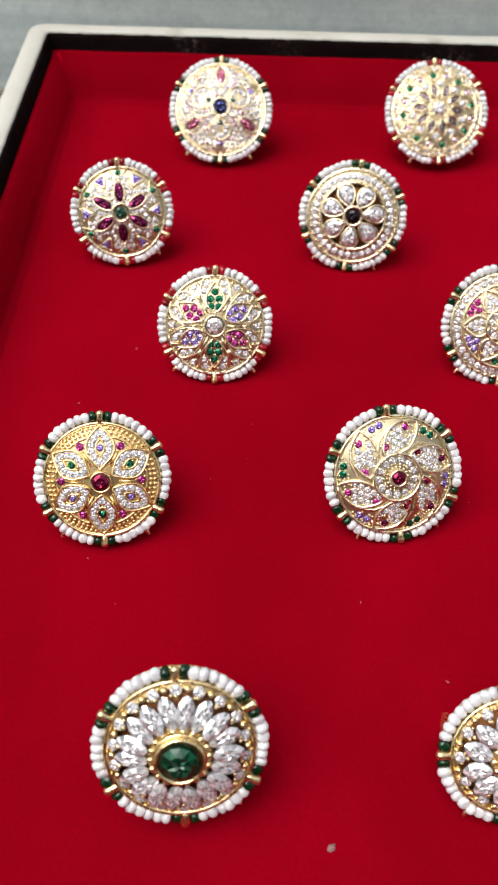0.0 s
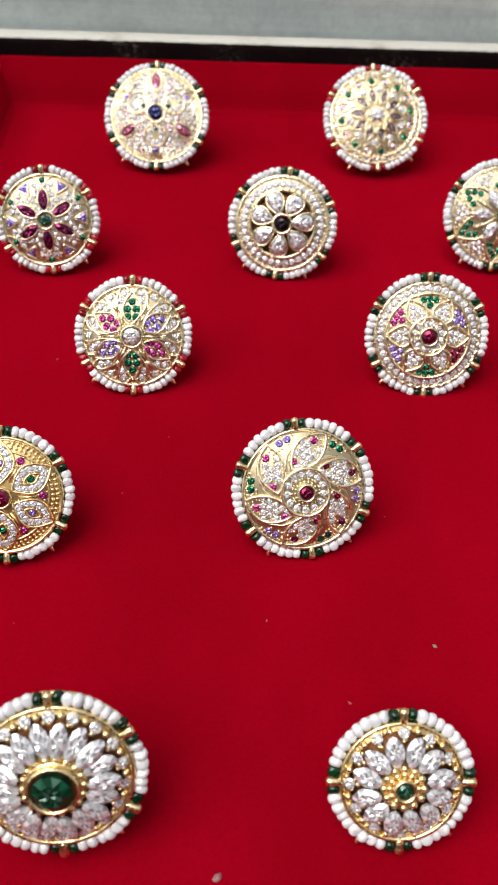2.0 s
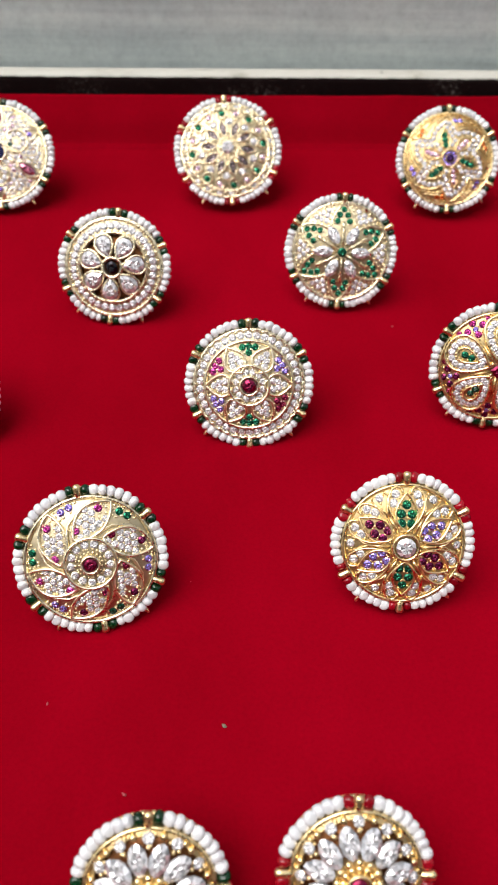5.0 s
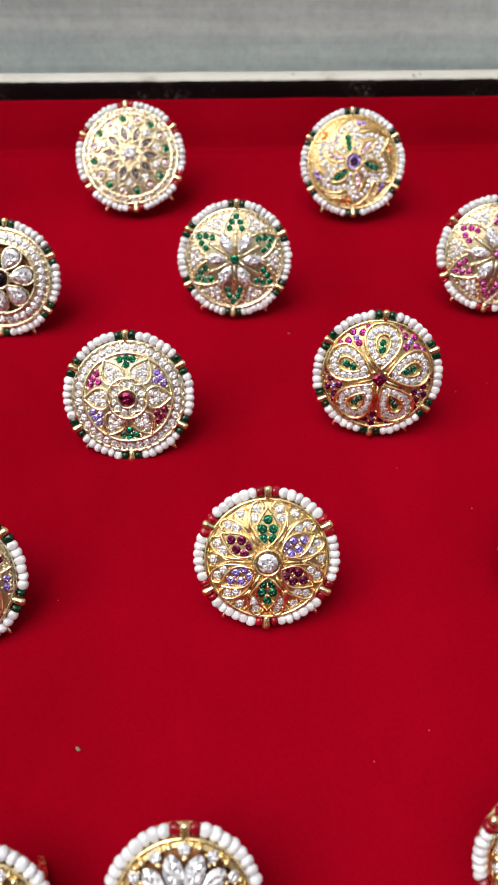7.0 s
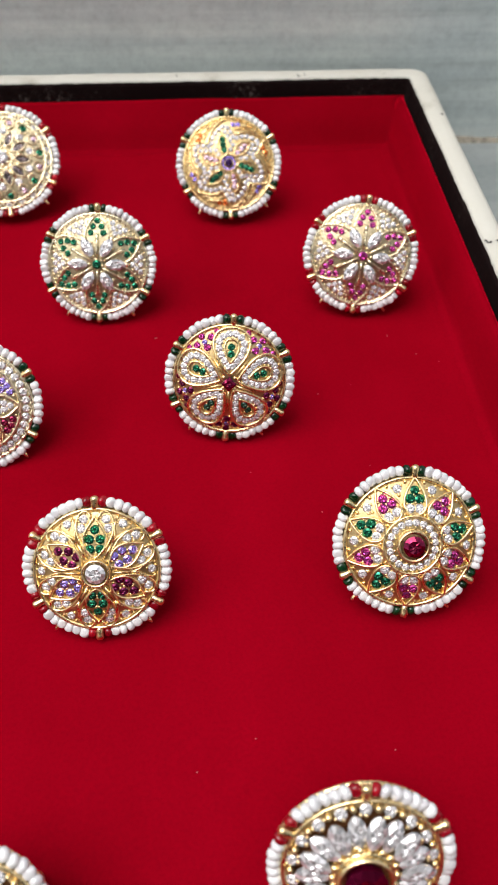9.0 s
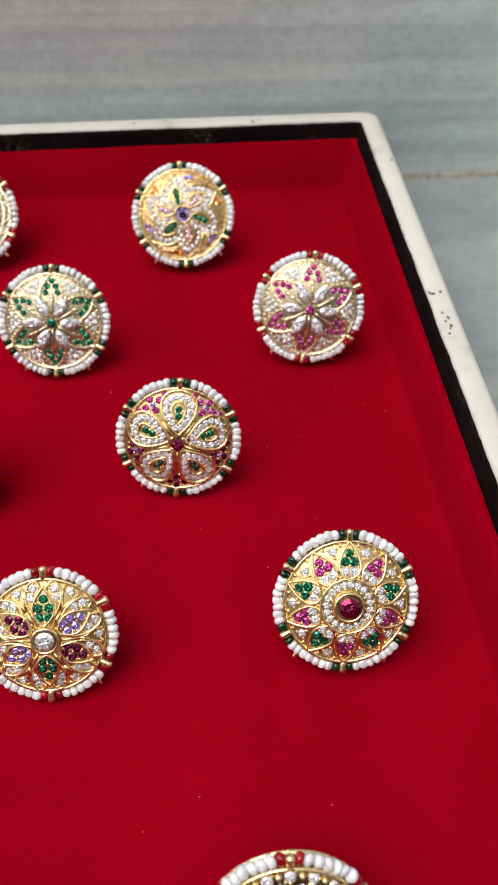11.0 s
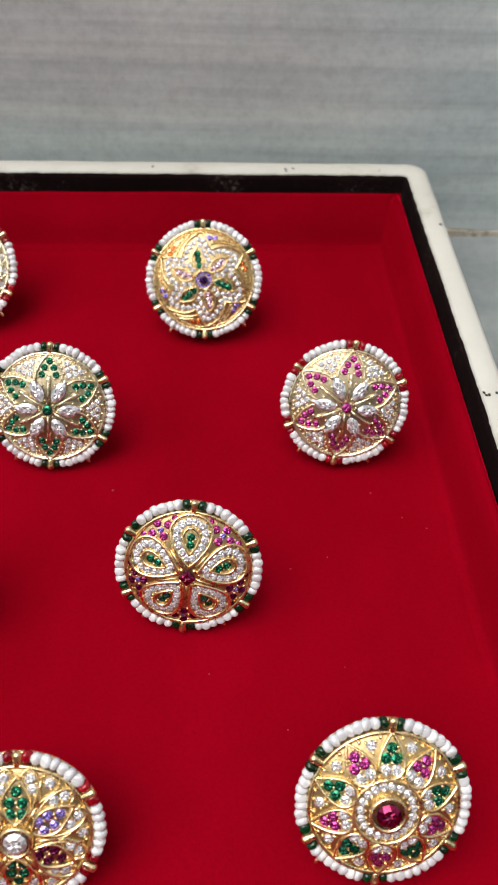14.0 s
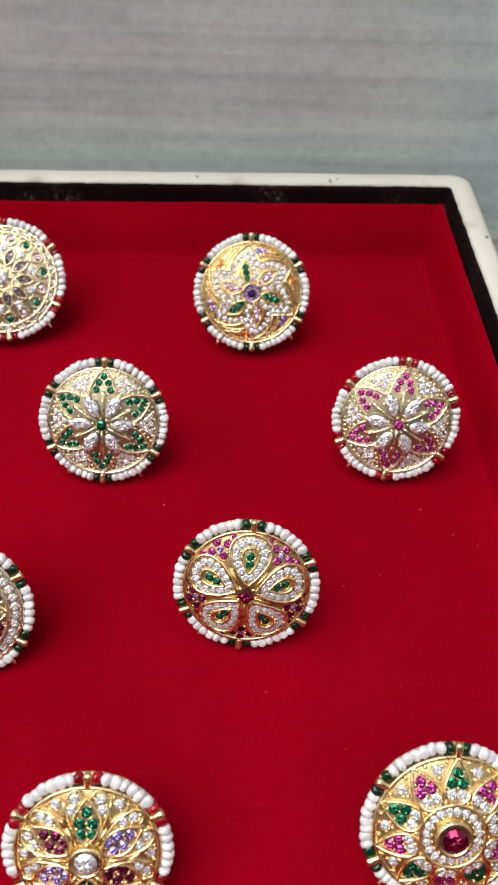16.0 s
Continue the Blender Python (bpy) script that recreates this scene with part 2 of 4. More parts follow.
def build_setting():
    bm = bmesh.new()
    bmesh.ops.create_grid(bm, x_segments=8, y_segments=8, size=60)
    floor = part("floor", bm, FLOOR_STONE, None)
    tagged(floor, "blue-grey polished marble floor, dusty and faintly veined", "floor", kind="structure")
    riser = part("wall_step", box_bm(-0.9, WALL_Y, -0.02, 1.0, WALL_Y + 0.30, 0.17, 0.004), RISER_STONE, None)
    tagged(riser, "grey streaked marble step riser standing on the floor", "wall", kind="structure")
    # added out of view: dims light from the front and darkens reflections in the gold
    back = part("wall_south_added", box_bm(-2.2, -1.75, 0.0, 2.3, -1.6, 2.3), PLASTER, None)
    tagged(back, "unseen dark wall added behind the camera to darken reflections", "wall", kind="structure")
    rng = random.Random(4)
    bm = bmesh.new()
    rows = []
    for i in range(360):
        x = -0.5 + i / 359 * 1.1
        d = 0.0016 + 0.0012 * noise.noise((x * 60, 0, 0)) + 0.0005 * rng.random()
        h = 0.0016 + 0.0011 * noise.noise((x * 45, 3, 0)) + 0.0004 * rng.random()
        d, h = max(d, 0.0006), max(h, 0.0005)
        rows.append([bm.verts.new(p) for p in ((x, WALL_Y - d, -0.001), (x, WALL_Y - d * 0.6, h * 0.5), (x, WALL_Y - d * 0.25, h), (x, WALL_Y + 0.002, h))])
    grid_faces(bm, rows, close_u=False)
    joint = part("trim_mortar", bm, MORTAR, None)
    tagged(joint, "crumbly tan mortar joint between step and floor", "mortar joint", kind="structure")


def build_tray():
    tray = new("display_tray")
    tray.location = (0.069, 0.152, 0.0)
    tagged(tray, "cream leatherette jewellery display tray lined with red and black velvet", "tray")
    ox, oy = tray.location.x, tray.location.y

    def local(x, y, z):
        """Into the tray's own place; its back edge runs a little out of square."""
        return (x - ox, y - oy + 0.0114 * (x - ox) * (y - TRAY_F) / (TRAY_B - TRAY_F), z)

    def loop(bm, inset, z, radius, sub=24):
        x0, x1, y0, y1 = TRAY_L - inset, TRAY_R + inset, TRAY_F - inset, TRAY_B + inset
        pts = []
        for cx, cy, a0 in ((x1, y1, 0), (x0, y1, 90), (x0, y0, 180), (x1, y0, 270)):
            sx, sy = (1 if cx == x1 else -1), (1 if cy == y1 else -1)
            for k in range(7):
                a = radians(a0 + 15 * k)
                pts.append((cx - sx * radius + radius * math.cos(a), cy - sy * radius + radius * math.sin(a)))
        out = []
        for i, p in enumerate(pts):
            q = pts[(i + 1) % len(pts)]
            far = math.dist(p, q)
            steps = sub * 9 if far > 0.05 else 1
            for s in range(steps):
                f = s / steps
                out.append((p[0] + (q[0] - p[0]) * f, p[1] + (q[1] - p[1]) * f))
        ring = []
        for x, y in out:
            wob = 0.00010 * noise.noise((x * 70, y * 70, z * 200 + inset * 900))
            if inset < 0.0008:
                wob += 0.00012 * noise.noise((x * 420, y * 420, z * 90)) + 0.00022 * noise.noise((x * 1300, y * 1300, 4.0))
            ring.append(bm.verts.new(local(x + wob, y + wob, z + 0.5 * wob)))
        return ring

    # cream frame: outer skirt, rounded top, inner edge
    bm = bmesh.new()
    e = RIM
    prof = [(0.0004, RIM_Z - 0.0022, 0.0012), (0.0004, RIM_Z - 0.0006, 0.0012), (0.0010, RIM_Z, 0.0016), (e - 0.0014, RIM_Z, 0.0045), (e - 0.0004, RIM_Z - 0.0005, 0.0052), (e, RIM_Z - 0.0016, 0.0056), (e, 0.0004, 0.0056), (e - 0.0016, 0.0, 0.0045)]
    grid_faces(bm, [loop(bm, i, z, r) for i, z, r in prof])
    part("rim", bm, CREAM, tray, "cream leatherette rim with scuffs and pinholes")
    # black velvet inner lip
    bm = bmesh.new()
    prof = [(0.0006, RIM_Z - 0.0008, 0.0012), (-0.0001, RIM_Z - 0.0004, 0.001), (-0.0004, RIM_Z - 0.0018, 0.001), (-0.0007, LIP_Z - 0.002, 0.001), (-0.0007, PAD_Z - 0.004, 0.001)]
    grid_faces(bm, [loop(bm, i, z, r) for i, z, r in prof])
    part("inner_lip", bm, BLACK_VELVET, tray, "black velvet inner lip under the rim")
    # red lining boards, one a side, and the pad
    rng = random.Random(7)

    def board(name, a, b, top_in, foot_in, na):
        """A padded board from a to b along a side; na points into the tray."""
        bm = bmesh.new()
        rows = []
        n = 60
        for i in range(n + 1):
            f = i / n
            x, y = a[0] + (b[0] - a[0]) * f, a[1] + (b[1] - a[1]) * f
            w = 0.00035 * noise.noise((x * 45, y * 45, 1.0))
            row = []
            for off, z in ((0.0004, PAD_Z - 0.003), (0.0004, LIP_Z - 0.0006), (top_in * 0.55, LIP_Z + 0.0002 + w), (top_in, LIP_Z - 0.0006 + w), (top_in + (foot_in - top_in) * 0.40, LIP_Z - 0.0036), (top_in + (foot_in - top_in) * 0.86, PAD_Z + 0.0040), (foot_in + w, PAD_Z + 0.0011), (foot_in + 0.0008, PAD_Z + 0.0005), (foot_in + 0.0022, PAD_Z + 0.0002), (foot_in + 0.0036, PAD_Z - 0.003)):
                row.append(bm.verts.new(local(x + na[0] * off, y + na[1] * off, z)))
            rows.append(row)
        grid_faces(bm, rows, close_u=True)
        bm.faces.new(rows[0])
        bm.faces.new(rows[-1][::-1])
        part(name, bm, RED_VELVET, tray)

    board("lining_board", (TRAY_L + 0.0008, TRAY_B - 0.0007), (TRAY_R - 0.0008, TRAY_B - 0.0007), 0.0013, 0.0094, (0, -1))
    board("lining_board", (TRAY_L + 0.0008, TRAY_F + 0.0007), (TRAY_R - 0.0008, TRAY_F + 0.0007), 0.0015, 0.0068, (0, 1))
    board("lining_board", (TRAY_L + 0.0007, TRAY_F + 0.001), (TRAY_L + 0.0007, TRAY_B - 0.001), 0.0026, 0.0058, (1, 0))
    board("lining_board", (TRAY_R - 0.0007, TRAY_F + 0.001), (TRAY_R - 0.0007, TRAY_B - 0.001), 0.0026, 0.0058, (-1, 0))
    bm = bmesh.new()
    nx, ny = 96, 108
    top = []
    for j in range(ny + 1):
        row = []
        for i in range(nx + 1):
            x = TRAY_L + 0.002 + (TRAY_R - TRAY_L - 0.004) * i / nx
            y = TRAY_F + 0.002 + (TRAY_B - TRAY_F - 0.004) * j / ny
            z = PAD_Z + 0.00035 * noise.noise((x * 22, y * 22, 0)) + 0.00012 * noise.noise((x * 90, y * 90, 5))
            row.append(bm.verts.new(local(x, y, z)))
        top.append(row)
    grid_faces(bm, top, close_u=False)
    part("velvet_pad", bm, RED_VELVET, tray, "flat red velvet pad flecked with lint")
    part("base_board", box_bm(*local(TRAY_L + 0.001, TRAY_F + 0.001, 0.0004), *local(TRAY_R - 0.001, TRAY_B - 0.001, 0.0085)), CREAM, tray)
    # pinholes and chips in the rim
    dark = principled("dark_chip", (0.012, 0.011, 0.01), 0.8)[0]
    for x, y, s in ((0.1931, 0.2031, 0.0005), (0.1935, 0.2023, 0.0004), (0.1942, 0.2025, 0.0005), (0.1961, 0.2030, 0.0004), (0.1945, 0.1949, 0.0004), (0.1954, 0.1931, 0.0004), (0.1956, 0.1927, 0.0004), (0.1945, 0.1917, 0.0004), (0.1955, 0.1899, 0.0005), (0.1950, 0.1889, 0.0004), (0.1943, 0.1870, 0.0004), (0.1971, 0.2668, 0.0005), (0.1567, 0.2935, 0.0004), (0.1590, 0.2939, 0.0004), (0.1185, 0.2944, 0.0004), (0.1569, 0.2927, 0.0004), (0.1844, 0.2934, 0.0003)):
        bm = bmesh.new()
        ring = [bm.verts.new((1.05 * s * (0.6 + 0.5 * rng.random()) * math.cos(k), 1.25 * s * (0.6 + 0.5 * rng.random()) * math.sin(k), 0)) for k in (0, 0.9, 1.8, 2.7, 3.6, 4.5, 5.4)]
        mid = bm.verts.new((0, 0, 0.00012))
        for k in range(7):
            bm.faces.new((ring[k], ring[(k + 1) % 7], mid))
        chip = part("chip", bm, dark, tray)
        chip.location = local(x, y, RIM_Z + 0.00008)
    return tray


build_setting()
build_tray()


# ---- lint on the velvet ----
LINT_MAT = principled("grey_lint", (0.26, 0.12, 0.12), 0.9)[0]
DARK_LINT = principled("green_grey_lint", (0.16, 0.13, 0.09), 0.9)[0]
PALE_LINT = principled("pink_lint", (0.34, 0.055, 0.065), 0.9)[0]


def lint(x, y, size, mat, seed):
    rng = random.Random(seed)
    bm = bmesh.new()
    bmesh.ops.create_icosphere(bm, subdivisions=1, radius=size)
    for v in bm.verts:
        v.co *= 0.6 + 0.7 * rng.random()
        v.co.z = v.co.z * 0.6
        v.co.x *= 1.4
    ob = part("lint_speck", bm, mat, None)
    ob.location = (x, y, PAD_Z + size * 0.3)
    ob.rotation_euler = (0, 0, rng.random() * 3)
    tagged(ob, "tiny pale speck of lint on the red velvet", "lint", group="lint on the velvet")


# ---- jewelled rings: shared small pieces ----
def bead_mesh(name, r, length, mat):
    bm = bmesh.new()
    prof = []
    for k in range(9):
        a = math.pi * k / 8
        prof.append((0.28 * r + 0.72 * r * math.sin(a) ** 0.75, -length / 2 * math.cos(a)))
    lathe(bm, prof, 12, axis="x", cap=True)
    return mesh_of(name, bm, mat)


BEAD_R, BEAD_L = 0.00108, 0.00146
BEAD = {
    "pearl": bead_mesh("pearl_bead", BEAD_R, BEAD_L, PEARL),
    "green": bead_mesh("green_bead", BEAD_R * 0.97, BEAD_L * 0.95, GREEN_GLASS),
    "red": bead_mesh("red_bead", BEAD_R * 0.97, BEAD_L * 0.95, RED_GLASS),
}


def prong_mesh():
    """A small gold loop that grips the thread, standing out along x."""
    bm = bmesh.new()
    prof = [(0.00040, -0.0013), (0.00064, -0.0009), (0.00066, -0.0002), (0.00074, 0.0004), (0.00076, 0.0008), (0.0006, 0.00112), (0.00018, 0.00128)]
    lathe(bm, prof, 10, axis="x", cap=True)
    return mesh_of("gold_prong", bm, RICH_GOLD)


PRONG = prong_mesh()


def pin_mesh():
    """A short gold pin under the beads, its blunt tip standing out along x."""
    bm = bmesh.new()
    lathe(bm, [(0.00042, -0.0016), (0.00046, 0.0002), (0.0004, 0.0008), (0.0003, 0.0012), (0.0001, 0.0014)], 8, axis="x", cap=True)
    return mesh_of("gold_pin", bm, RICH_GOLD)


PIN = pin_mesh()


def outline(shape, n=12):
    """A closed outline, about 2 long in y."""
    pts = []
    for k in range(n):
        a = 2 * math.pi * k / n
        if shape == "round":
            pts.append((math.sin(a), math.cos(a)))
        elif shape == "marquise":
            s = math.sin(a)
            pts.append((abs(s) ** 1.2 * (1 if s >= 0 else -1), math.cos(a)))
        elif shape == "pear":
            pts.append((1.12 * math.sin(a) * math.sin((math.pi - abs(math.pi - a)) / 2) ** 0.8, -math.cos(a)))
        elif shape == "square":
            s = 1 / max(abs(math.sin(a + 0.785)), abs(math.cos(a + 0.785)))
            pts.append((0.78 * s * math.sin(a), 0.78 * s * math.cos(a)))
        else:
            s = 1 / max(math.cos(a), math.cos(a - 2.0944), math.cos(a + 2.0944))
            pts.append((-0.55 * s * math.sin(a), -0.55 * s * math.cos(a)))
    return pts


def gem_mesh(shape, mat):
    bm = bmesh.new()
    pts = outline(shape, 12)
    n = len(pts)
    low = [bm.verts.new((x * 0.92, y * 0.92, -0.35)) for x, y in pts]
    girdle = [bm.verts.new((x, y, 0.06)) for x, y in pts]
    table = []
    for k in range(n):
        x = (pts[k][0] + pts[(k + 1) % n][0]) / 2
        y = (pts[k][1] + pts[(k + 1) % n][1]) / 2
        table.append(bm.verts.new((x * 0.62, y * 0.62, 0.36 if k % 2 else 0.31)))
    heart = [bm.verts.new((table[k].co.x * 0.42, table[k].co.y * 0.42, 0.25 if k % 2 else 0.36)) for k in range(n)]
    core = bm.verts.new((0, 0, 0.30))
    for k in range(n):
        j = (k + 1) % n
        bm.faces.new((low[k], low[j], girdle[j], girdle[k]))
        bm.faces.new((girdle[k], girdle[j], table[k]))
        bm.faces.new((girdle[j], table[j], table[k]))
        bm.faces.new((table[k], table[j], heart[k]))
        bm.faces.new((table[j], heart[j], heart[k]))
        bm.faces.new((heart[k], heart[j], core))
    bmesh.ops.recalc_face_normals(bm, faces=bm.faces)
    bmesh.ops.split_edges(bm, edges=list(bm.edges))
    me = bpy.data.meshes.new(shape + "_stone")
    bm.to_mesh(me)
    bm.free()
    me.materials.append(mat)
    return me


GEMS = {}


def gem_of(shape, colour):
    if (shape, colour) not in GEMS:
        GEMS[shape, colour] = gem_mesh(shape, MAT[colour])
    return GEMS[shape, colour]


# ---- outlines on a ring's face, in units of its radius; angles in degrees from the right, anticlockwise ----
def polar(r, a):
    return (r * math.cos(radians(a)), r * math.sin(radians(a)))


def circle(r, n=64, c=(0, 0)):
    return [(c[0] + r * math.cos(2 * math.pi * k / n), c[1] + r * math.sin(2 * math.pi * k / n)) for k in range(n)]


def arc(r, a0, a1, n=16, bend=0.0):
    return [polar(r + bend * math.sin(math.pi * k / n), a0 + (a1 - a0) * k / n) for k in range(n + 1)]


def leaf(a, r0, r1, w, twist=0.0, power=1.0, n=14):
    """A leaf from radius r0 to r1 along the angle a, half as wide as w says; twist bends its tip round."""
    left, right = [], []
    for k in range(n + 1):
        s = k / n
        r = r0 + (r1 - r0) * s
        half = w * math.sin(math.pi * s ** power)
        ang = a + twist * s * s
        x, y = polar(r, ang)
        nx, ny = polar(1, ang + 90)
        left.append((x + nx * half, y + ny * half))
        right.append((x - nx * half, y - ny * half))
    return left + right[-2:0:-1]


def tear(a, r0, r1, w, n=32, lean=0.0):
    pts = []
    for k in range(n):
        f = 2 * math.pi * k / n
        along = r0 + (r1 - r0) * (1 - math.cos(f)) / 2
        side = w / 0.77 * math.sin(f) * math.sin(f / 2)
        turn = a + lean * (1 - math.cos(f)) / 2
        x, y = polar(along, turn)
        nx, ny = polar(1, turn + 90)
        pts.append((x + nx * side, y + ny * side))
    return pts


def blade(p, q, w, bow, n=14):
    """A pointed leaf from p to q, bowed to the left of its way."""
    dx, dy = q[0] - p[0], q[1] - p[1]
    far = math.hypot(dx, dy)
    nx, ny = -dy / far, dx / far
    left, right = [], []
    for k in range(n + 1):
        s = k / n
        mid, half = bow * math.sin(math.pi * s), w * math.sin(math.pi * s) ** 0.8
        x, y = p[0] + dx * s + nx * mid, p[1] + dy * s + ny * mid
        left.append((x + nx * half, y + ny * half))
        right.append((x - nx * half, y - ny * half))
    return left + right[-2:0:-1]


def shrink(pts, k, centre=None):
    cx = sum(p[0] for p in pts) / len(pts) if centre is None else centre[0]
    cy = sum(p[1] for p in pts) / len(pts) if centre is None else centre[1]
    return [(cx + (x - cx) * k, cy + (y - cy) * k) for x, y in pts]


def inside(p, poly):
    hit = False
    for (x0, y0), (x1, y1) in zip(poly, poly[1:] + poly[:1]):
        if (y0 > p[1]) != (y1 > p[1]) and p[0] < (x1 - x0) * (p[1] - y0) / (y1 - y0) + x0:
            hit = not hit
    return hit


def edge_distance(p, poly):
    best = 9.0
    for (x0, y0), (x1, y1) in zip(poly, poly[1:] + poly[:1]):
        dx, dy = x1 - x0, y1 - y0
        f = max(0, min(1, ((p[0] - x0) * dx + (p[1] - y0) * dy) / (dx * dx + dy * dy + 1e-12)))
        best = min(best, math.hypot(p[0] - x0 - f * dx, p[1] - y0 - f * dy))
    return best


class Face:
    """The domed gold face of one ring: wires and grains gather in one relief, stones are pieces of their own."""

    def __init__(self, ring, radius, height, metal, seed, open_from=None, open_to=None):
        self.ring, self.R, self.H, self.metal = ring, radius, height, metal
        self.rng = random.Random(seed)
        self.relief = bmesh.new()
        self.taken = []
        bm = bmesh.new()
        spans = [(0.0, 1.0)] if open_to is None else ([(open_to, 1.0)] if open_from is None else [(0.0, open_from), (open_to, 1.0)])
        for r0, r1 in spans:
            prof = [(max(r0 + (r1 - r0) * k / 12, 0.004) * radius, self.z(r0 + (r1 - r0) * k / 12)) for k in range(13)]
            if r0 > 0:
                prof = [(prof[0][0], prof[0][1] - 0.0009)] + prof
            if r1 < 1:
                prof = prof + [(prof[-1][0], prof[-1][1] - 0.0009)]
            else:
                prof = prof + [(radius * 1.015, -0.0001), (radius * 1.015, -0.0013), (radius * 0.9, -0.0016)]
            lathe(bm, prof, 64)
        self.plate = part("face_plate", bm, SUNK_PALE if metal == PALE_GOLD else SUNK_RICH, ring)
        if open_to is not None:
            bm = bmesh.new()
            lathe(bm, [(max(k / 10, 0.01) * radius * 0.97, self.z(k / 10) - 0.0012) for k in range(11)], 48)
            part("back_bowl", bm, DARK_GOLD, ring)
        self.wire(circle(0.985, 96), 0.00075, 0.00055)

    def z(self, r):
        return self.H * (1 - min(r, 1.0) ** 2.1) + 0.0003

    def at(self, u, v, lift=0.0):
        r = math.hypot(u, v)
        d = 1e-3
        slope = (self.z(r + d) - self.z(max(r - d, 0))) / ((r + d - max(r - d, 0)) * self.R)
        nrm = Vector((-slope * u / r, -slope * v / r, 1)).normalized() if r > 1e-6 else Vector((0, 0, 1))
        return Vector((u * self.R, v * self.R, self.z(r))) + nrm * lift, nrm

    def wire(self, pts, width=0.00042, height=0.00036, closed=True):
        width, height = width * 1.05, height * 1.1
        bm, n, rows = self.relief, len(pts), []
        for k, (u, v) in enumerate(pts):
            p, nrm = self.at(u, v)
            a = pts[(k - 1) % n if closed else max(k - 1, 0)]
            b = pts[(k + 1) % n if closed else min(k + 1, n - 1)]
            t = Vector((b[0] - a[0], b[1] - a[1], 0))
            t = (t - nrm * t.dot(nrm)).normalized() if t.length > 1e-9 else Vector((1, 0, 0))
            s = nrm.cross(t)
            rows.append([bm.verts.new(p + s * (width * o) + nrm * (height * h)) for o, h in ((-0.5, -0.5), (-0.46, 0.5), (-0.2, 1.0), (0.2, 1.0), (0.46, 0.5), (0.5, -0.5))])
        grid_faces(bm, rows, close_u=True, close_v=closed)
        if not closed:
            bm.faces.new(rows[0])
            bm.faces.new(rows[-1][::-1])

    def wire_outside(self, pts, polys, width, height):
        """The stretches of a closed wire that lie outside the given outlines."""
        run = []
        for p in pts + pts[:1]:
            if any(inside(p, q) for q in polys):
                if len(run) > 2:
                    self.wire(run, width, height, closed=False)
                run = []
            else:
                run.append(p)
        if len(run) > 2:
            self.wire(run, width, height, closed=False)

    def grain(self, u, v, size):
        p, nrm = self.at(u, v, size * 0.2)
        bmesh_ball(self.relief, p, size)

    def stone(self, u, v, size, colour, shape="round", turn=0.0, length=1.0, lift=0.0, bezel=0.0, grains=0):
        """size: half the stone's width in units of the radius; length: its stretch along the turn angle."""
        if shape == "round" and size < 0.08:
            size = size * 1.13
        p, nrm = self.at(u, v, lift + size * self.R * 0.2)
        ang = radians(turn - 90)
        y = Vector((math.cos(radians(turn)), math.sin(radians(turn)), 0))
        y = (y - nrm * y.dot(nrm)).normalized()
        x = y.cross(nrm)
        wob = self.rng.uniform
        m = Matrix((x, y, nrm)).transposed().to_4x4()
        m = Matrix.Translation(p) @ m @ pose(0, 0, 0, wob(-7, 7), wob(-7, 7), wob(0, 360) if shape == "round" else 0)
        s = size * self.R
        piece(shape + "_stone", gem_of(shape, colour), self.plate, m @ Matrix.Diagonal((s, s * length, s * (0.9 if length < 1.4 else 1.1), 1)))
        if bezel:
            ring = [(u + (q[0] * math.cos(ang) - q[1] * length * math.sin(ang)) * size * (1 + bezel), v + (q[0] * math.sin(ang) + q[1] * length * math.cos(ang)) * size * (1 + bezel)) for q in outline(shape, 24)]
            self.wire(ring, 0.0004 + bezel * size * self.R * 0.6, 0.00048 + lift)
        for k in range(grains):
            a = turn + 45 + 360 / grains * k
            self.grain(u + math.cos(radians(a)) * size * 1.12, v + math.sin(radians(a)) * size * 1.12, size * self.R * 0.36)
        self.taken.append((u, v, size))

    def pave(self, poly, spacing, size, colours, margin=0.6, avoid=(), tilt=0.0, grains=True):
        """Fills an outline with small round stones on a skewed grid."""
        xs, ys = [p[0] for p in poly], [p[1] for p in poly]
        cx, cy = (min(xs) + max(xs)) / 2, (min(ys) + max(ys)) / 2
        n = int(2.2 / spacing) + 1
        ca, sa = math.cos(radians(tilt)), math.sin(radians(tilt))
        for i in range(-n, n + 1):
            for j in range(-n, n + 1):
                gx, gy = (i + 0.5 * (j % 2)) * spacing, j * spacing * 0.87
                p = (cx + gx * ca - gy * sa, cy + gx * sa + gy * ca)
                if not (min(xs) <= p[0] <= max(xs) and min(ys) <= p[1] <= max(ys)):
                    continue
                if not inside(p, poly) or edge_distance(p, poly) < size * margin + 0.012:
                    continue
                if any(inside(p, a) or edge_distance(p, a) < size * 0.75 for a in avoid):
                    continue
                if any(math.hypot(p[0] - u, p[1] - v) < size + s for u, v, s in self.taken):
                    continue
                c = colours if isinstance(colours, str) else self.rng.choice(colours)
                self.stone(p[0], p[1], size, c, turn=self.rng.uniform(0, 90), grains=3 if grains else 0)

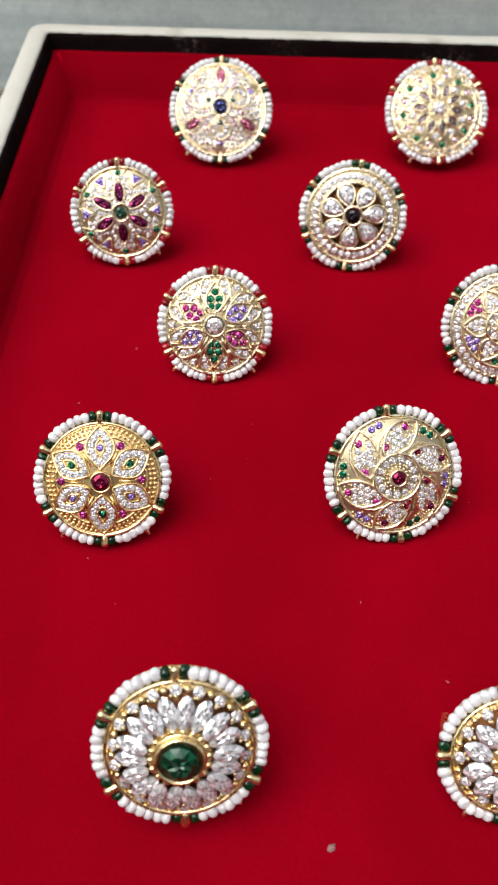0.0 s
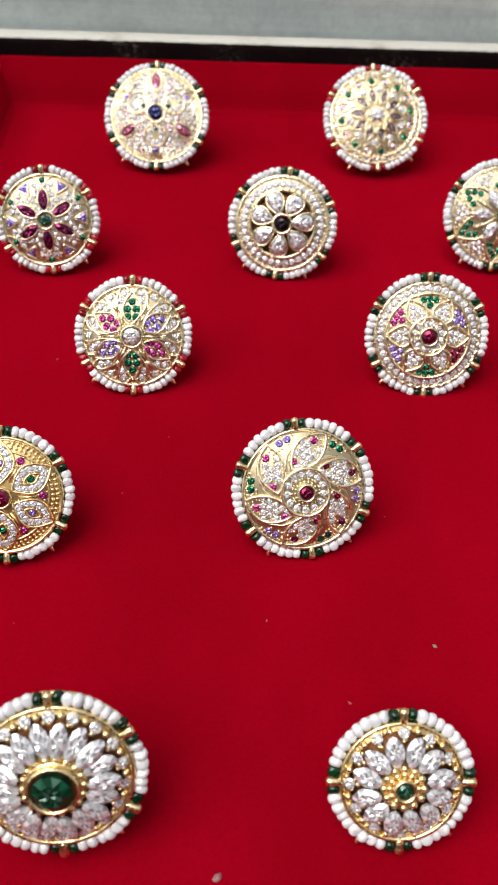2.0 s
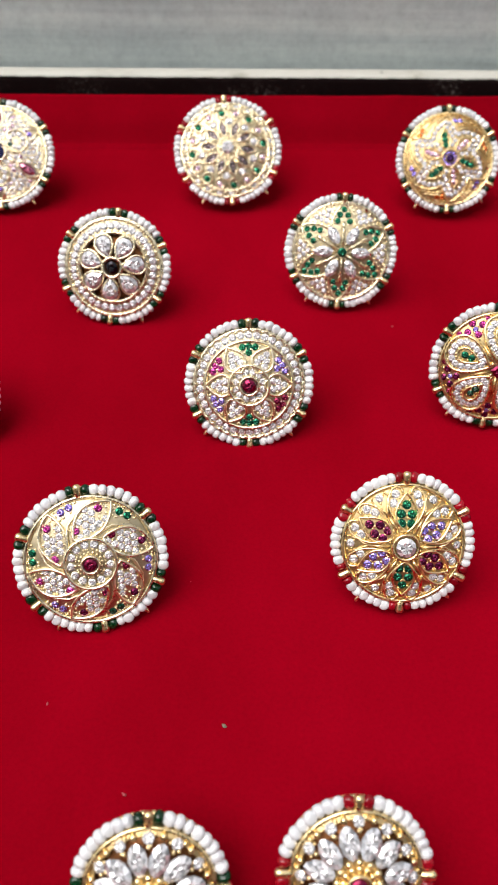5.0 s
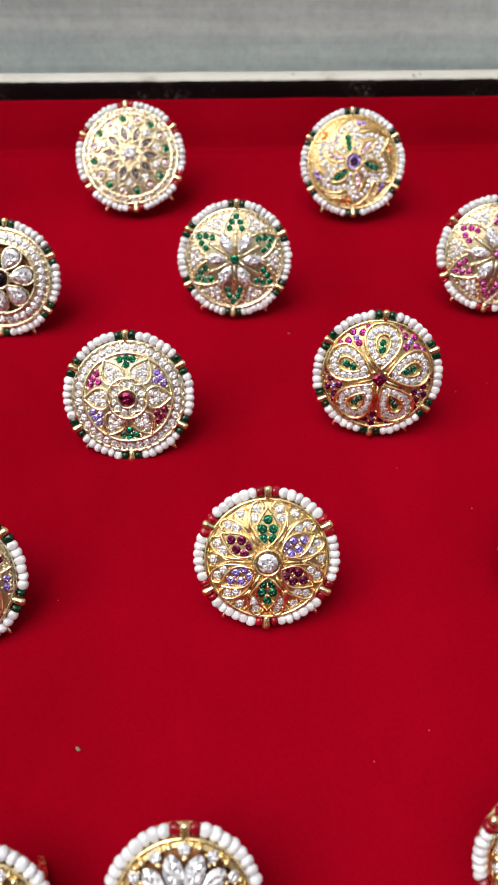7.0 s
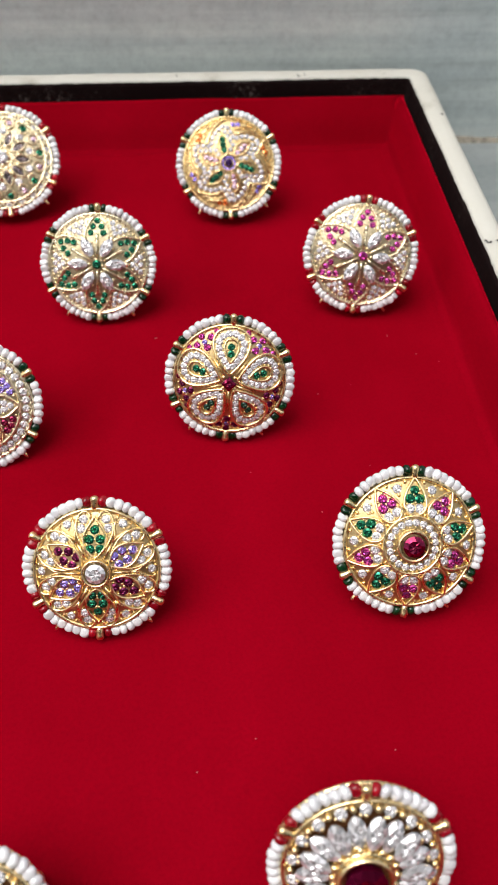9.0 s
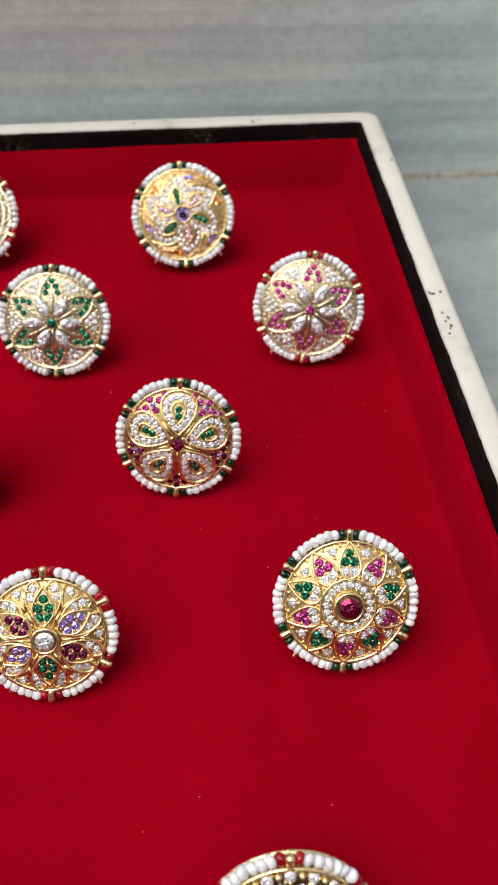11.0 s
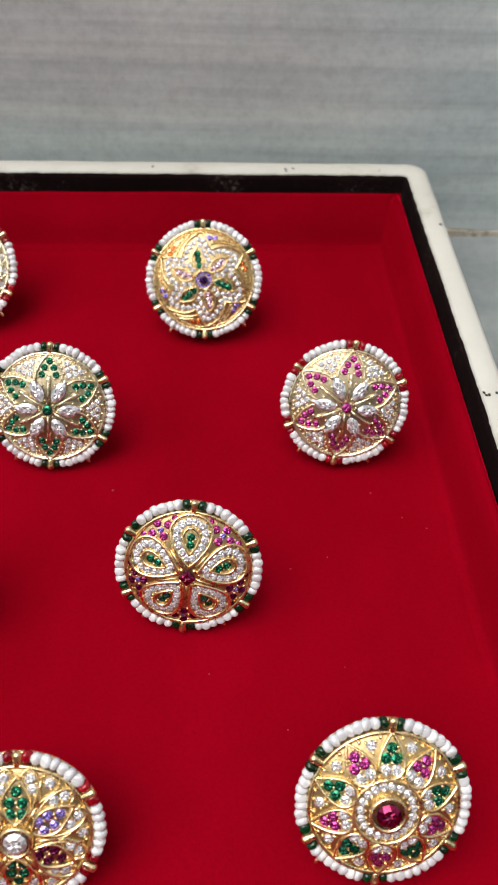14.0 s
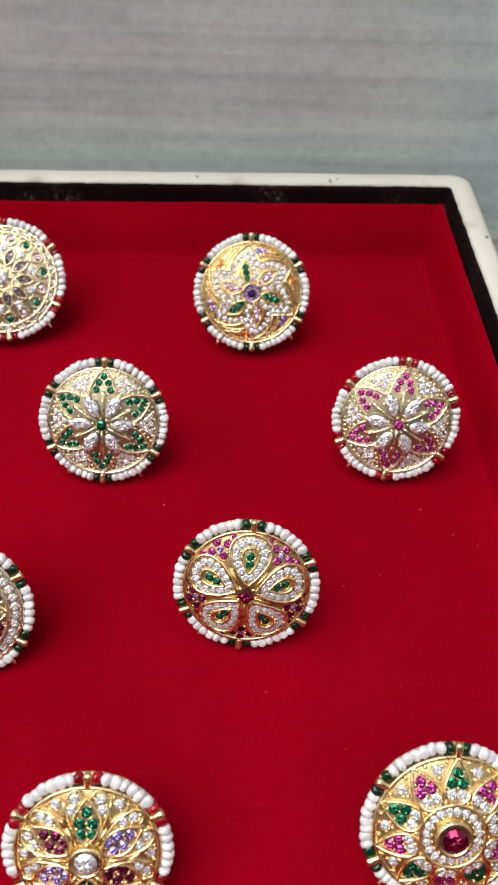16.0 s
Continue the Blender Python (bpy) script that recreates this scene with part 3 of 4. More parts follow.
    def along(self, pts, count, size, colours, closed=True, grains=2, avoid=()):
        """Stones evenly along a line."""
        loop = pts + pts[:1] if closed else pts
        lens = [0.0]
        for a, b in zip(loop, loop[1:]):
            lens.append(lens[-1] + math.dist(a, b))
        for k in range(count):
            want = lens[-1] * (k + (0.5 if closed else 0.0)) / (count if closed else max(count - 1, 1))
            i = max(j for j in range(len(loop) - 1) if lens[j] <= want + 1e-9)
            f = (want - lens[i]) / max(lens[i + 1] - lens[i], 1e-9)
            u = loop[i][0] + (loop[i + 1][0] - loop[i][0]) * f
            v = loop[i][1] + (loop[i + 1][1] - loop[i][1]) * f
            t = math.degrees(math.atan2(loop[i + 1][1] - loop[i][1], loop[i + 1][0] - loop[i][0]))
            if any(inside((u, v), a) or edge_distance((u, v), a) < size * 0.9 for a in avoid):
                continue
            c = colours if isinstance(colours, str) else colours[k % len(colours)]
            self.stone(u, v, size, c, turn=t + 45, grains=grains)

    def group(self, places, size, colour):
        for u, v in places:
            self.stone(u, v, size * 1.1, colour, turn=self.rng.uniform(0, 90), grains=3)

    def grains_along(self, pts, count, size, closed=True):
        loop = pts + pts[:1] if closed else pts
        lens = [0.0]
        for a, b in zip(loop, loop[1:]):
            lens.append(lens[-1] + math.dist(a, b))
        for k in range(count):
            want = lens[-1] * k / (count if closed else max(count - 1, 1))
            i = max(j for j in range(len(loop) - 1) if lens[j] <= want + 1e-9)
            f = (want - lens[i]) / max(lens[i + 1] - lens[i], 1e-9)
            self.grain(loop[i][0] + (loop[i + 1][0] - loop[i][0]) * f, loop[i][1] + (loop[i + 1][1] - loop[i][1]) * f, size)

    def finish(self):
        part("filigree", self.relief, self.metal, self.ring, "raised gold wire and grain work")


def bmesh_ball(bm, p, r):
    """A small eight-sided grain."""
    rows = []
    for z, k in ((-0.3, 0.95), (0.35, 0.92), (0.8, 0.55)):
        rows.append([bm.verts.new(p + Vector((r * k * math.cos(a), r * k * math.sin(a), r * z))) for a in (0, 1.0472, 2.0944, 3.1416, 4.1888, 5.236)])
    grid_faces(bm, rows)
    top = bm.verts.new(p + Vector((0, 0, r)))
    for j in range(6):
        bm.faces.new((rows[2][j], rows[2][(j + 1) % 6], top))


def ring_base(label, apex, tilt, yaw, roll, radius, dome, bead_colour, prongs=(90, 30, 150, 210, 330, 270), tall=0.0005):
    """The bare ring: an Empty, back plate, shank, beads and prongs. Returns it and the face's radius."""
    ring = new("cocktail_ring")
    turn = pose(0, 0, 0, 0, 0, yaw) @ pose(0, 0, 0, tilt, 0, 0) @ pose(0, 0, 0, 0, 0, roll)
    up = turn.to_3x3() @ Vector((0, 0, 1))
    centre = Vector(apex) - up * (dome + tall)
    ring.matrix_world = Matrix.Translation(centre) @ turn
    tagged(ring, label, "ring", group="jewelled rings in the tray")
    bead_ring = radius - BEAD_R
    # back plate
    bm = bmesh.new()
    lathe(bm, [(0.0005, -0.0017), (radius - 0.0012, -0.0017), (radius - 0.0007, -0.0014), (radius - 0.0007, -0.0011), (radius - 0.0012, -0.0008), (0.0005, -0.0008)], 64)
    part("back_plate", bm, RICH_GOLD, ring)
    # shank, leaning so that its foot sinks into the pad
    drop = centre.z - PAD_Z + 0.004
    lean = min(math.acos(min(1.0, drop / 0.018)), radians(tilt))
    bm = bmesh.new()
    rows = []
    for k in range(29):
        a = radians(-150 + 300 * k / 28)
        mid = Vector((0.0076 * math.sin(a), 0, -0.0092 - 0.0088 * math.cos(a)))
        out = Vector((math.sin(a), 0, -math.cos(a)))
        rows.append([bm.verts.new(mid + out * (0.0007 * c) + Vector((0, 0.0014 * s, 0))) for c, s in ((1, 0), (0.6, 0.9), (-0.6, 0.9), (-1, 0), (-0.6, -0.9), (0.6, -0.9))])
    grid_faces(bm, rows)
    bm.faces.new(rows[0])
    bm.faces.new(rows[-1][::-1])
    shank = part("shank", bm, RICH_GOLD, ring)
    shank.matrix_local = pose(0, 0, 0, 0, 0, -roll) @ pose(0, 0, 0, math.degrees(lean) - tilt, 0, 0)
    # beads between the prongs
    rng = random.Random(int(abs(apex[0]) * 9000 + apex[1] * 700))
    stops = sorted(a % 360 for a in prongs)
    step = math.degrees(BEAD_L / bead_ring)
    for k, a0 in enumerate(stops):
        a1 = stops[(k + 1) % len(stops)] + (360 if k == len(stops) - 1 else 0)
        piece("gold_prong", PRONG, ring, pose(0, 0, 0, 0, 0, a0) @ pose(bead_ring - 0.0001, 0, 0.0005))
        room = a1 - a0 - step * 0.95
        count = max(3, round(room / step))
        pitch = room / count
        for j in range(count):
            a = a0 + step * 0.475 + pitch * (j + 0.5)
            colour = bead_colour if j in (0, count - 1) else "pearl"
            wob = rng.uniform
            grow = wob(0.94, 1.05)
            m = pose(0, 0, 0, 0, 0, a) @ pose(bead_ring + wob(-0.00012, 0.00012), 0, wob(-0.0001, 0.00015), wob(0, 360), 0, 0)
            m = m @ pose(0, 0, 0, 0, 0, 90 + wob(-7, 7)) @ Matrix.Diagonal((grow * min(1.04, pitch / step), grow, grow, 1))
            piece(colour + "_bead", BEAD[colour], ring, m)
    for a in (234, 306):
        piece("gold_pin", PIN, ring, pose(0, 0, 0, 0, 0, a + rng.uniform(-6, 6)) @ pose(radius - 0.0003, 0, -0.0010))
    return ring, radius - 2 * BEAD_R - 0.0001


SIX = (90, 30, 150, 210, 330, 270)


# ---- the designs ----
def face_trefoil(f):
    """Three looped lobes and three marquise stones round a cabochon; wires fan out to the rim."""
    f.stone(0, 0, 0.15, "blue", bezel=0.28, lift=0.0003)
    f.wire(circle(0.93, 72), 0.0003)
    for k in range(3):
        a, b = 90 + 120 * k, 30 + 120 * k
        f.stone(*polar(0.70, a), 0.092, "dusty", "marquise", a, 1.9, bezel=0.25, lift=0.0002)
        f.wire([polar(0.2, a), polar(0.36, a), polar(0.5, a)], 0.0009, 0.0005, closed=False)
        f.wire(leaf(a, 0.42, 0.97, 0.2), 0.0004)
        f.wire(circle(0.235, 32, polar(0.44, b)), 0.0005, 0.0006)
        f.stone(*polar(0.31, b), 0.058, "deepgreen")
        f.along(circle(0.15, 24, polar(0.46, b)), 8, 0.05, "clear", grains=2)
        f.stone(*polar(0.76, b), 0.05, "lilac", grains=3)
        f.wire(leaf(b, 0.24, 0.97, 0.42), 0.00042)
        f.wire(leaf(b, 0.30, 0.97, 0.56), 0.00036)
        for d in (-26, -13, 13, 26):
            f.wire([polar(0.97, b + d * 0.1), polar(0.84, b + d * 0.45), polar(0.70, b + d)], 0.0006, 0.0004, closed=False)
    f.pave(circle(0.93, 48), 0.107, 0.046, ("clear", "clear", "clear", "rose"), margin=0.3)


def face_lattice(f):
    """Ten open petals round a clear stone, then small coloured stones in pointed cells and a leafy border."""
    f.stone(0, 0, 0.135, "clear", lift=0.0004, grains=8)
    f.wire(circle(0.215, 36), 0.0004)
    for k in range(10):
        a = 100 + 36 * k
        f.wire(leaf(a, 0.235, 0.585, 0.088), 0.0005, 0.0007)
        f.stone(*polar(0.41, a), 0.062, "smoke", "marquise", a, 2.35)
        f.stone(*polar(0.575, a + 18), 0.07, "clear", grains=3)
        f.wire([polar(0.24, a + 18), polar(0.36, a + 18), polar(0.48, a + 18)], 0.0004, 0.0004, closed=False)
    for k in range(16):
        a = 95 + 22.5 * k
        f.stone(*polar(0.765, a), 0.056, "green" if k % 2 == 0 else "rose", grains=2)
        f.wire(leaf(a, 0.62, 0.89, 0.1, 0, 0.8), 0.00042, 0.0006)
        f.grain(*polar(0.84, a + 11.2), 0.0005)
    f.wire(circle(0.865, 72), 0.0007, 0.0006)
    for k in range(22):
        a = 90 + 360 / 22 * k
        f.stone(*polar(0.925, a), 0.052, "clear", grains=2)
        f.wire(arc(0.885, a - 8, a + 8, 8, 0.095), 0.0004, 0.0006, closed=False)


def face_pinwheel(f):
    """Six leaflets in a curved six-pointed star of clear stones."""
    f.stone(0, 0, 0.085, "violet", lift=0.0005)
    f.along(circle(0.13, 24), 12, 0.032, "lilac", grains=0)
    f.wire(circle(0.175, 40), 0.0004, 0.0006)
    f.wire(circle(0.93, 72), 0.0003)
    star, small = [], []
    for k in range(6):
        t = 92 + 60 * k
        star += [polar(r, t + d) for r, d in ((0.93, 0), (0.88, 8), (0.825, 17), (0.76, 26), (0.685, 34), (0.60, 42), (0.77, 52))]
    f.wire(star, 0.0005, 0.0006)
    for k in range(6):
        a, t = 108 + 60 * k, 92 + 60 * k
        leaflet = leaf(a, 0.18, 0.64, 0.115, -8)
        f.wire(leaflet, 0.00042, 0.0006)
        small.append(leaflet)
        for r, d in ((0.29, -1), (0.405, -3), (0.515, -5)):
            f.stone(*polar(r, a + d), 0.058, "green" if k % 2 == 0 else "rose", grains=2)
        # curved wires and grains between the star and the rim, with two coloured stones
        c = "orange" if k % 2 == 0 else "lilac"
        f.stone(*polar(0.845, t + 42), 0.054, c, grains=3)
        f.stone(*polar(0.825, t + 50), 0.054, c, grains=3)
        for lift, d0, d1 in ((0.05, 14, 48), (0.105, 22, 44)):
            f.wire([polar(min(0.95, 0.93 - 0.0058 * (d0 + (d1 - d0) * j / 8) + lift), t + d0 + (d1 - d0) * j / 8) for j in range(9)], 0.00038, 0.0005, closed=False)
        f.grains_along([polar(min(0.94, 0.93 - 0.0058 * d + 0.08), t + d) for d in (16, 24, 32, 40)], 7, 0.00022, closed=False)
    f.along(shrink(star, 0.875, (0, 0)), 48, 0.05, "clear", grains=2, avoid=small)
    f.pave(star, 0.11, 0.047, "clear", margin=0.15, avoid=small)


def face_six_marquise(f):
    f.stone(0, 0, 0.125, "deepgreen", bezel=0.5, lift=0.0004)
    for k in range(6):
        a = 90 + 60 * k
        f.stone(*polar(0.44, a), 0.1, "plum", "marquise", a, 2.15, lift=0.0002, bezel=0.15)
        f.stone(*polar(0.87, a), 0.058, "green", grains=3)
        tri = [polar(0.98, a - 14), polar(0.74, a), polar(0.98, a + 14)]
        f.wire(tri, 0.00036, closed=False)
        b = a + 30
        f.stone(*polar(0.8, b), 0.125, "lilac", "tri", b + 180, 1.0, bezel=0.22)
        f.taken.append((*polar(0.93, b - 10), 0.08))
        f.taken.append((*polar(0.93, b + 10), 0.08))
    f.pave(circle(0.84, 48), 0.125, 0.053, "clear", margin=0.3)


def face_seven_pears(f):
    for k in range(7):
        a = 270 + 360 / 7 * k
        f.stone(*polar(0.44, a), 0.182, "clear", "pear", a, 1.18, lift=0.0001, bezel=0.12)
    f.stone(0, 0, 0.125, "black", bezel=0.55, lift=0.0002)
    f.wire(circle(0.69, 72), 0.0006, 0.0006)
    f.wire(circle(0.965, 96), 0.0007, 0.0005)
    f.along(circle(0.83, 96), 35, 0.0705, "clear", grains=2)
    f.grains_along(circle(0.735, 96), 72, 0.00018)
    f.grains_along(circle(0.925, 96), 90, 0.0002)


def face_star(f, colour):
    """Six pointed petals set with small stones, six marquise stones between straight stems."""
    f.stone(0, 0, 0.09, colour, lift=0.0012, grains=6)
    f.wire(circle(0.955, 80), 0.0003)
    for k in range(6):
        a = 90 + 60 * k
        f.wire([polar(r, a + d) for r, d in ((0.52, 26), (0.60, 23.5), (0.70, 18.5), (0.80, 12), (0.89, 6), (0.985, 0), (0.89, -6), (0.80, -12), (0.70, -18.5), (0.60, -23.5), (0.52, -26))], 0.0005, 0.0006, closed=False)
        f.group([polar(0.85, a), polar(0.745, a + 6.5), polar(0.745, a - 6.5), polar(0.63, a + 11.5), polar(0.63, a - 11.5)], 0.051, colour)
        f.wire([polar(r, a) for r in (0.1, 0.25, 0.4, 0.52)], 0.00062, 0.0009, closed=False)
        f.wire([polar(r, a) for r in (0.44, 0.52, 0.60)], 0.00095, 0.0007, closed=False)
        b = a + 30
        f.stone(*polar(0.37, b), 0.112, "clear", "marquise", b, 1.8, lift=0.0009)
        f.grain(*polar(0.575, b), 0.00075)
        f.grain(*polar(0.17, b), 0.0005)
        for d in (-12, 12):
            f.grain(*polar(0.44, b + d * 1.25), 0.00035)
        f.group([polar(0.70, b), polar(0.78, b - 5.5), polar(0.78, b + 5.5), polar(0.86, b), polar(0.87, b - 9.5), polar(0.87, b + 9.5)], 0.045, "clear")
        for r, d in ((0.64, 0), (0.70, 8), (0.78, 13), (0.86, 17), (0.925, 20), (0.93, 14), (0.94, 5)):
            for s in (-1, 1):
                f.grain(*polar(r, b + d * s), 0.00034)


def face_six_petal(f, colours):
    """Six pointed petals of coloured stones, each between two round-headed ones of clear stones."""
    f.stone(0, 0, 0.165, "clear", bezel=0.25, lift=0.0005)
    f.grains_along(circle(0.265, 40), 24, 0.00024)
    petals = [leaf(90 + 60 * k, 0.25, 0.87, 0.18, 0, 0.82, 20) for k in range(6)]
    heads = [tear(90 + 60 * k + 19 * s, 0.36, 0.965, 0.125, 32, -9 * s) for k in range(6) for s in (-1, 1)]
    for k in range(6):
        a = 90 + 60 * k
        f.wire(petals[k], 0.0005, 0.0006)
        f.group([polar(0.68, a), polar(0.54, a + 9), polar(0.54, a - 9), polar(0.39, a + 11.5), polar(0.39, a - 11.5)], 0.06, colours[k])
        for s in (-1, 1):
            f.group([polar(0.855, a + 11.8 * s), polar(0.73, a + 17 * s)], 0.06, "clear")
            f.grain(*polar(0.62, a + 17 * s), 0.0003)
            f.grain(*polar(0.92, a + 4.5 * s), 0.0003)
            f.grain(*polar(0.925, a + 30 + 7 * s), 0.0003)
        f.stone(*polar(0.875, a + 30), 0.062, "clear", grains=3)
        f.wire([polar(0.27, a + 30), polar(0.4, a + 30), polar(0.55, a + 30)], 0.0005, 0.0005, closed=False)
        for s in (-1, 1):
            f.wire([polar(0.55, a + 30), polar(0.66, a + 30 - 2 * s), polar(0.78, a + 30 - 7 * s), polar(0.9, a + 30 - 8.5 * s)], 0.00042, 0.0005, closed=False)
    for head in heads:
        f.wire_outside(head, petals, 0.00046, 0.00055)


def face_halo_flower(f):
    f.along(circle(0.89, 96), 38, 0.064, "clear", grains=2)
    f.wire(circle(0.785, 80), 0.0007, 0.0006)
    scallop = [polar(0.955 + 0.028 * abs(math.sin(math.pi * j / 8)), 360 * j / 304) for j in range(304)]
    f.wire(scallop, 0.00045, 0.0006)
    f.stone(0, 0, 0.125, "ruby", bezel=0.28, lift=0.0006)
    f.along(circle(0.255, 40), 12, 0.056, "clear", grains=2)
    f.wire(circle(0.355, 48), 0.0008, 0.0007)
    sets = ("green", "pink", "lilac", "green", "ruby", "lilac")
    for k in range(6):
        a = 60 * k
        f.wire(leaf(a, 0.27, 0.775, 0.195, 0, 0.8), 0.0006, 0.0006)
        f.group([polar(0.44, a + 10), polar(0.44, a - 10), polar(0.535, a + 5.5), polar(0.535, a - 5.5), polar(0.63, a)], 0.05, "clear")
        b = 90 + 60 * k
        f.group([polar(0.585, b), polar(0.695, b), polar(0.69, b + 9.5), polar(0.69, b - 9.5)], 0.051, sets[k])
        for d in (-16, 16):
            f.grain(*polar(0.725, b + d), 0.00034)


def face_five_drops(f):
    f.stone(0, 0, 0.125, "ruby", "square", 90, lift=0.0006, grains=4)
    # lower stones get deeper colours, so the darkening down there is painted in
    mixes = ("pink", "ruby", "plum", "ruby", "pink")
    for k in range(5):
        a = 90 + 72 * k
        drop, eye = tear(a, 0.15, 0.95, 0.325), tear(a, 0.36, 0.76, 0.125)
        f.wire(drop, 0.0007, 0.0005)
        f.wire(eye, 0.0005, 0.0005)
        f.along(tear(a, 0.26, 0.855, 0.228), 14, 0.06, "clear", grains=2)
        f.group([polar(0.63, a), polar(0.51, a)], 0.052, "green" if k < 2 or k == 4 else "deepgreen")
        b = a + 36
        f.group([polar(0.72, b), polar(0.85, b - 10), polar(0.85, b + 10), polar(0.93, b)], 0.053, "pink" if k in (0, 4) else "plum")
        f.stone(*polar(0.82, b), 0.046, "lilac", grains=2)
        for d in (-18, 18):
            f.stone(*polar(0.92, b + d), 0.042, mixes[k], grains=2)
        f.wire([polar(0.12, b), polar(0.3, b), polar(0.5, b)], 0.0004, closed=False)


def face_six_eyes(f):
    f.stone(0, 0, 0.135, "ruby", bezel=0.25, lift=0.0004)
    for k in range(6):
        a = 90 + 60 * k
        petal, eye = leaf(a, 0.22, 0.95, 0.245), leaf(a, 0.44, 0.73, 0.075)
        f.wire(petal, 0.0005, 0.0005)
        f.wire(eye, 0.00036)
        f.along(leaf(a, 0.3, 0.86, 0.162), 12, 0.062, "clear", grains=2)
        f.stone(*polar(0.58, a), 0.056, "lilac" if k % 2 == 0 else "green", grains=2)
        b = a + 30
        f.stone(*polar(0.69, b), 0.062, "pink", grains=3)
        f.wire(arc(0.78, b - 15, b + 15, 8), 0.0004, closed=False)
        f.wire([polar(0.3, b), polar(0.48, b), polar(0.6, b)], 0.00045, closed=False)
        f.grains_along(arc(0.845, b - 17, b + 17, 8), 7, 0.0004, closed=False)
        f.grains_along(arc(0.915, b - 21, b + 21, 8), 9, 0.00042, closed=False)
    f.wire(circle(0.955, 80), 0.0003)


def face_swirl(f):
    """Six leaves set with clear stones wheel round a ruby in two rings of grains and stones."""
    f.stone(0, 0, 0.1, "ruby", bezel=0.28, lift=0.0008)
    f.grains_along(circle(0.175, 40), 16, 0.00027)
    f.grains_along(circle(0.225, 40), 20, 0.00022)
    f.along(circle(0.30, 40), 13, 0.056, "clear", grains=2)
    f.wire(circle(0.385, 56), 0.0007, 0.0008)
    # the low side's dark reflections are put in as deepgreen, plum and ruby stones
    sets = ("lilac", "green", "lilac", "deepgreen", "lilac", "green")
    for k in range(6):
        a = 108 + 60 * k
        p, q = polar(0.44, a + 6), polar(0.955, a - 47)
        petal = blade(q, p, 0.215, -0.02)
        f.wire(petal, 0.0006, 0.0006)
        f.wire([polar(0.985, a - 46), polar(0.90, a - 30), polar(0.80, a - 14), polar(0.66, a + 2), polar(0.50, a + 16), polar(0.40, a + 30)], 0.0006, 0.0005, closed=False)
        f.stone(*polar(0.83, a - 36.5), 0.056, "pink" if k < 3 else "plum", grains=3)
        f.stone(*polar(0.535, a - 4), 0.056, "pink" if k < 3 else "ruby", grains=3)
        f.pave(petal, 0.113, 0.05, "clear", margin=0.2, tilt=a - 22)
        f.stone(*polar(0.875, a + 2), 0.055, sets[k], grains=3)
        f.stone(*polar(0.885, a - 7), 0.055, sets[k], grains=3)
        f.grains_along(arc(0.93, a - 14, a + 26, 8), 10, 0.0003, closed=False)
        f.grains_along(arc(0.865, a + 9, a + 26, 8), 6, 0.0003, closed=False)
        f.grains_along(arc(0.79, a + 2, a + 14, 4), 4, 0.0003, closed=False)
        f.grains_along(arc(0.70, a + 14, a + 20, 4), 3, 0.0003, closed=False)


def face_ten_hearts(f):
    f.stone(0, 0, 0.165, "ruby", bezel=0.32, lift=0.0006)
    f.wire(circle(0.435, 56), 0.0006, 0.0006)
    f.along(circle(0.35, 56), 19, 0.052, "clear", grains=2)
    for k in range(10):
        a = 90 + 36 * k
        f.wire(tear(a, 0.985, 0.445, 0.168), 0.00052, 0.0006)
        f.group([polar(0.81, a), polar(0.695, a + 5.9), polar(0.695, a - 5.9)], 0.06, "green" if k % 2 == 0 else "pink")
        f.group([polar(0.555, a + 7.4), polar(0.555, a - 7.4)], 0.06, "clear")
        f.stone(*polar(0.86, a + 18), 0.062, "clear", grains=3)
        for d in (9, 27):
            f.grain(*polar(0.935, a + d), 0.0004)
        f.grain(*polar(0.77, a + 18), 0.0004)
        f.grain(*polar(0.48, a + 18), 0.0004)


def face_big_sun(f, colour, count, core):
    """A large round stone in a ring of long crystals over an open bowl."""
    f.stone(0, 0, core, colour, bezel=0.16, lift=0.0009)
    f.wire(circle(core * 1.3, 56), 0.0008, 0.0007)
    r0 = core * 1.62
    for k in range(count):
        a = 90 + 360 / count * (k + 0.5)
        f.grain(*polar(core * 1.48, a), 0.0007)
        mid = (r0 + 0.84) / 2
        f.stone(*polar(mid, a), 0.125, "clear", "marquise", a + f.rng.uniform(-9, 9), (0.88 - r0) / 2 / 0.125, lift=0.0002 + 0.0004 * (k % 2), grains=0)
        f.stone(*polar(0.885, a + 180 / count), 0.072, "clear", grains=2)
        f.grain(*polar(0.90, a), 0.0006)
        f.grain(*polar(0.82, a + 180 / count), 0.00042)


def face_small_sun(f, colour):
    """A small round stone, two rows of gold grains and a wreath of pear crystals over an open bowl."""
    f.stone(0, 0, 0.125, colour, bezel=0.3, lift=0.0008)
    f.grains_along(circle(0.235, 40), 12, 0.00062)
    f.grains_along(circle(0.325, 40), 12, 0.0007)
    for k in range(12):
        a = 90 + 30 * (k + 0.5)
        f.stone(*polar(0.60, a), 0.158, "clear", "marquise", a + f.rng.uniform(-9, 9), 1.6, lift=0.0002 + 0.0004 * (k % 2))
        f.stone(*polar(0.86, a + 15), 0.095, "clear", grains=3)
        f.grain(*polar(0.90, a), 0.0006)
        f.grain(*polar(0.92, a + 8), 0.0004)
        f.grain(*polar(0.74, a + 15), 0.0004)


FOUR = (90, 0, 180, 270)
FLOWER_A = ("green", "pink", "lilac", "green", "pink", "lilac")
FLOWER_B = ("green", "plum", "lilac", "green", "plum", "lilac")

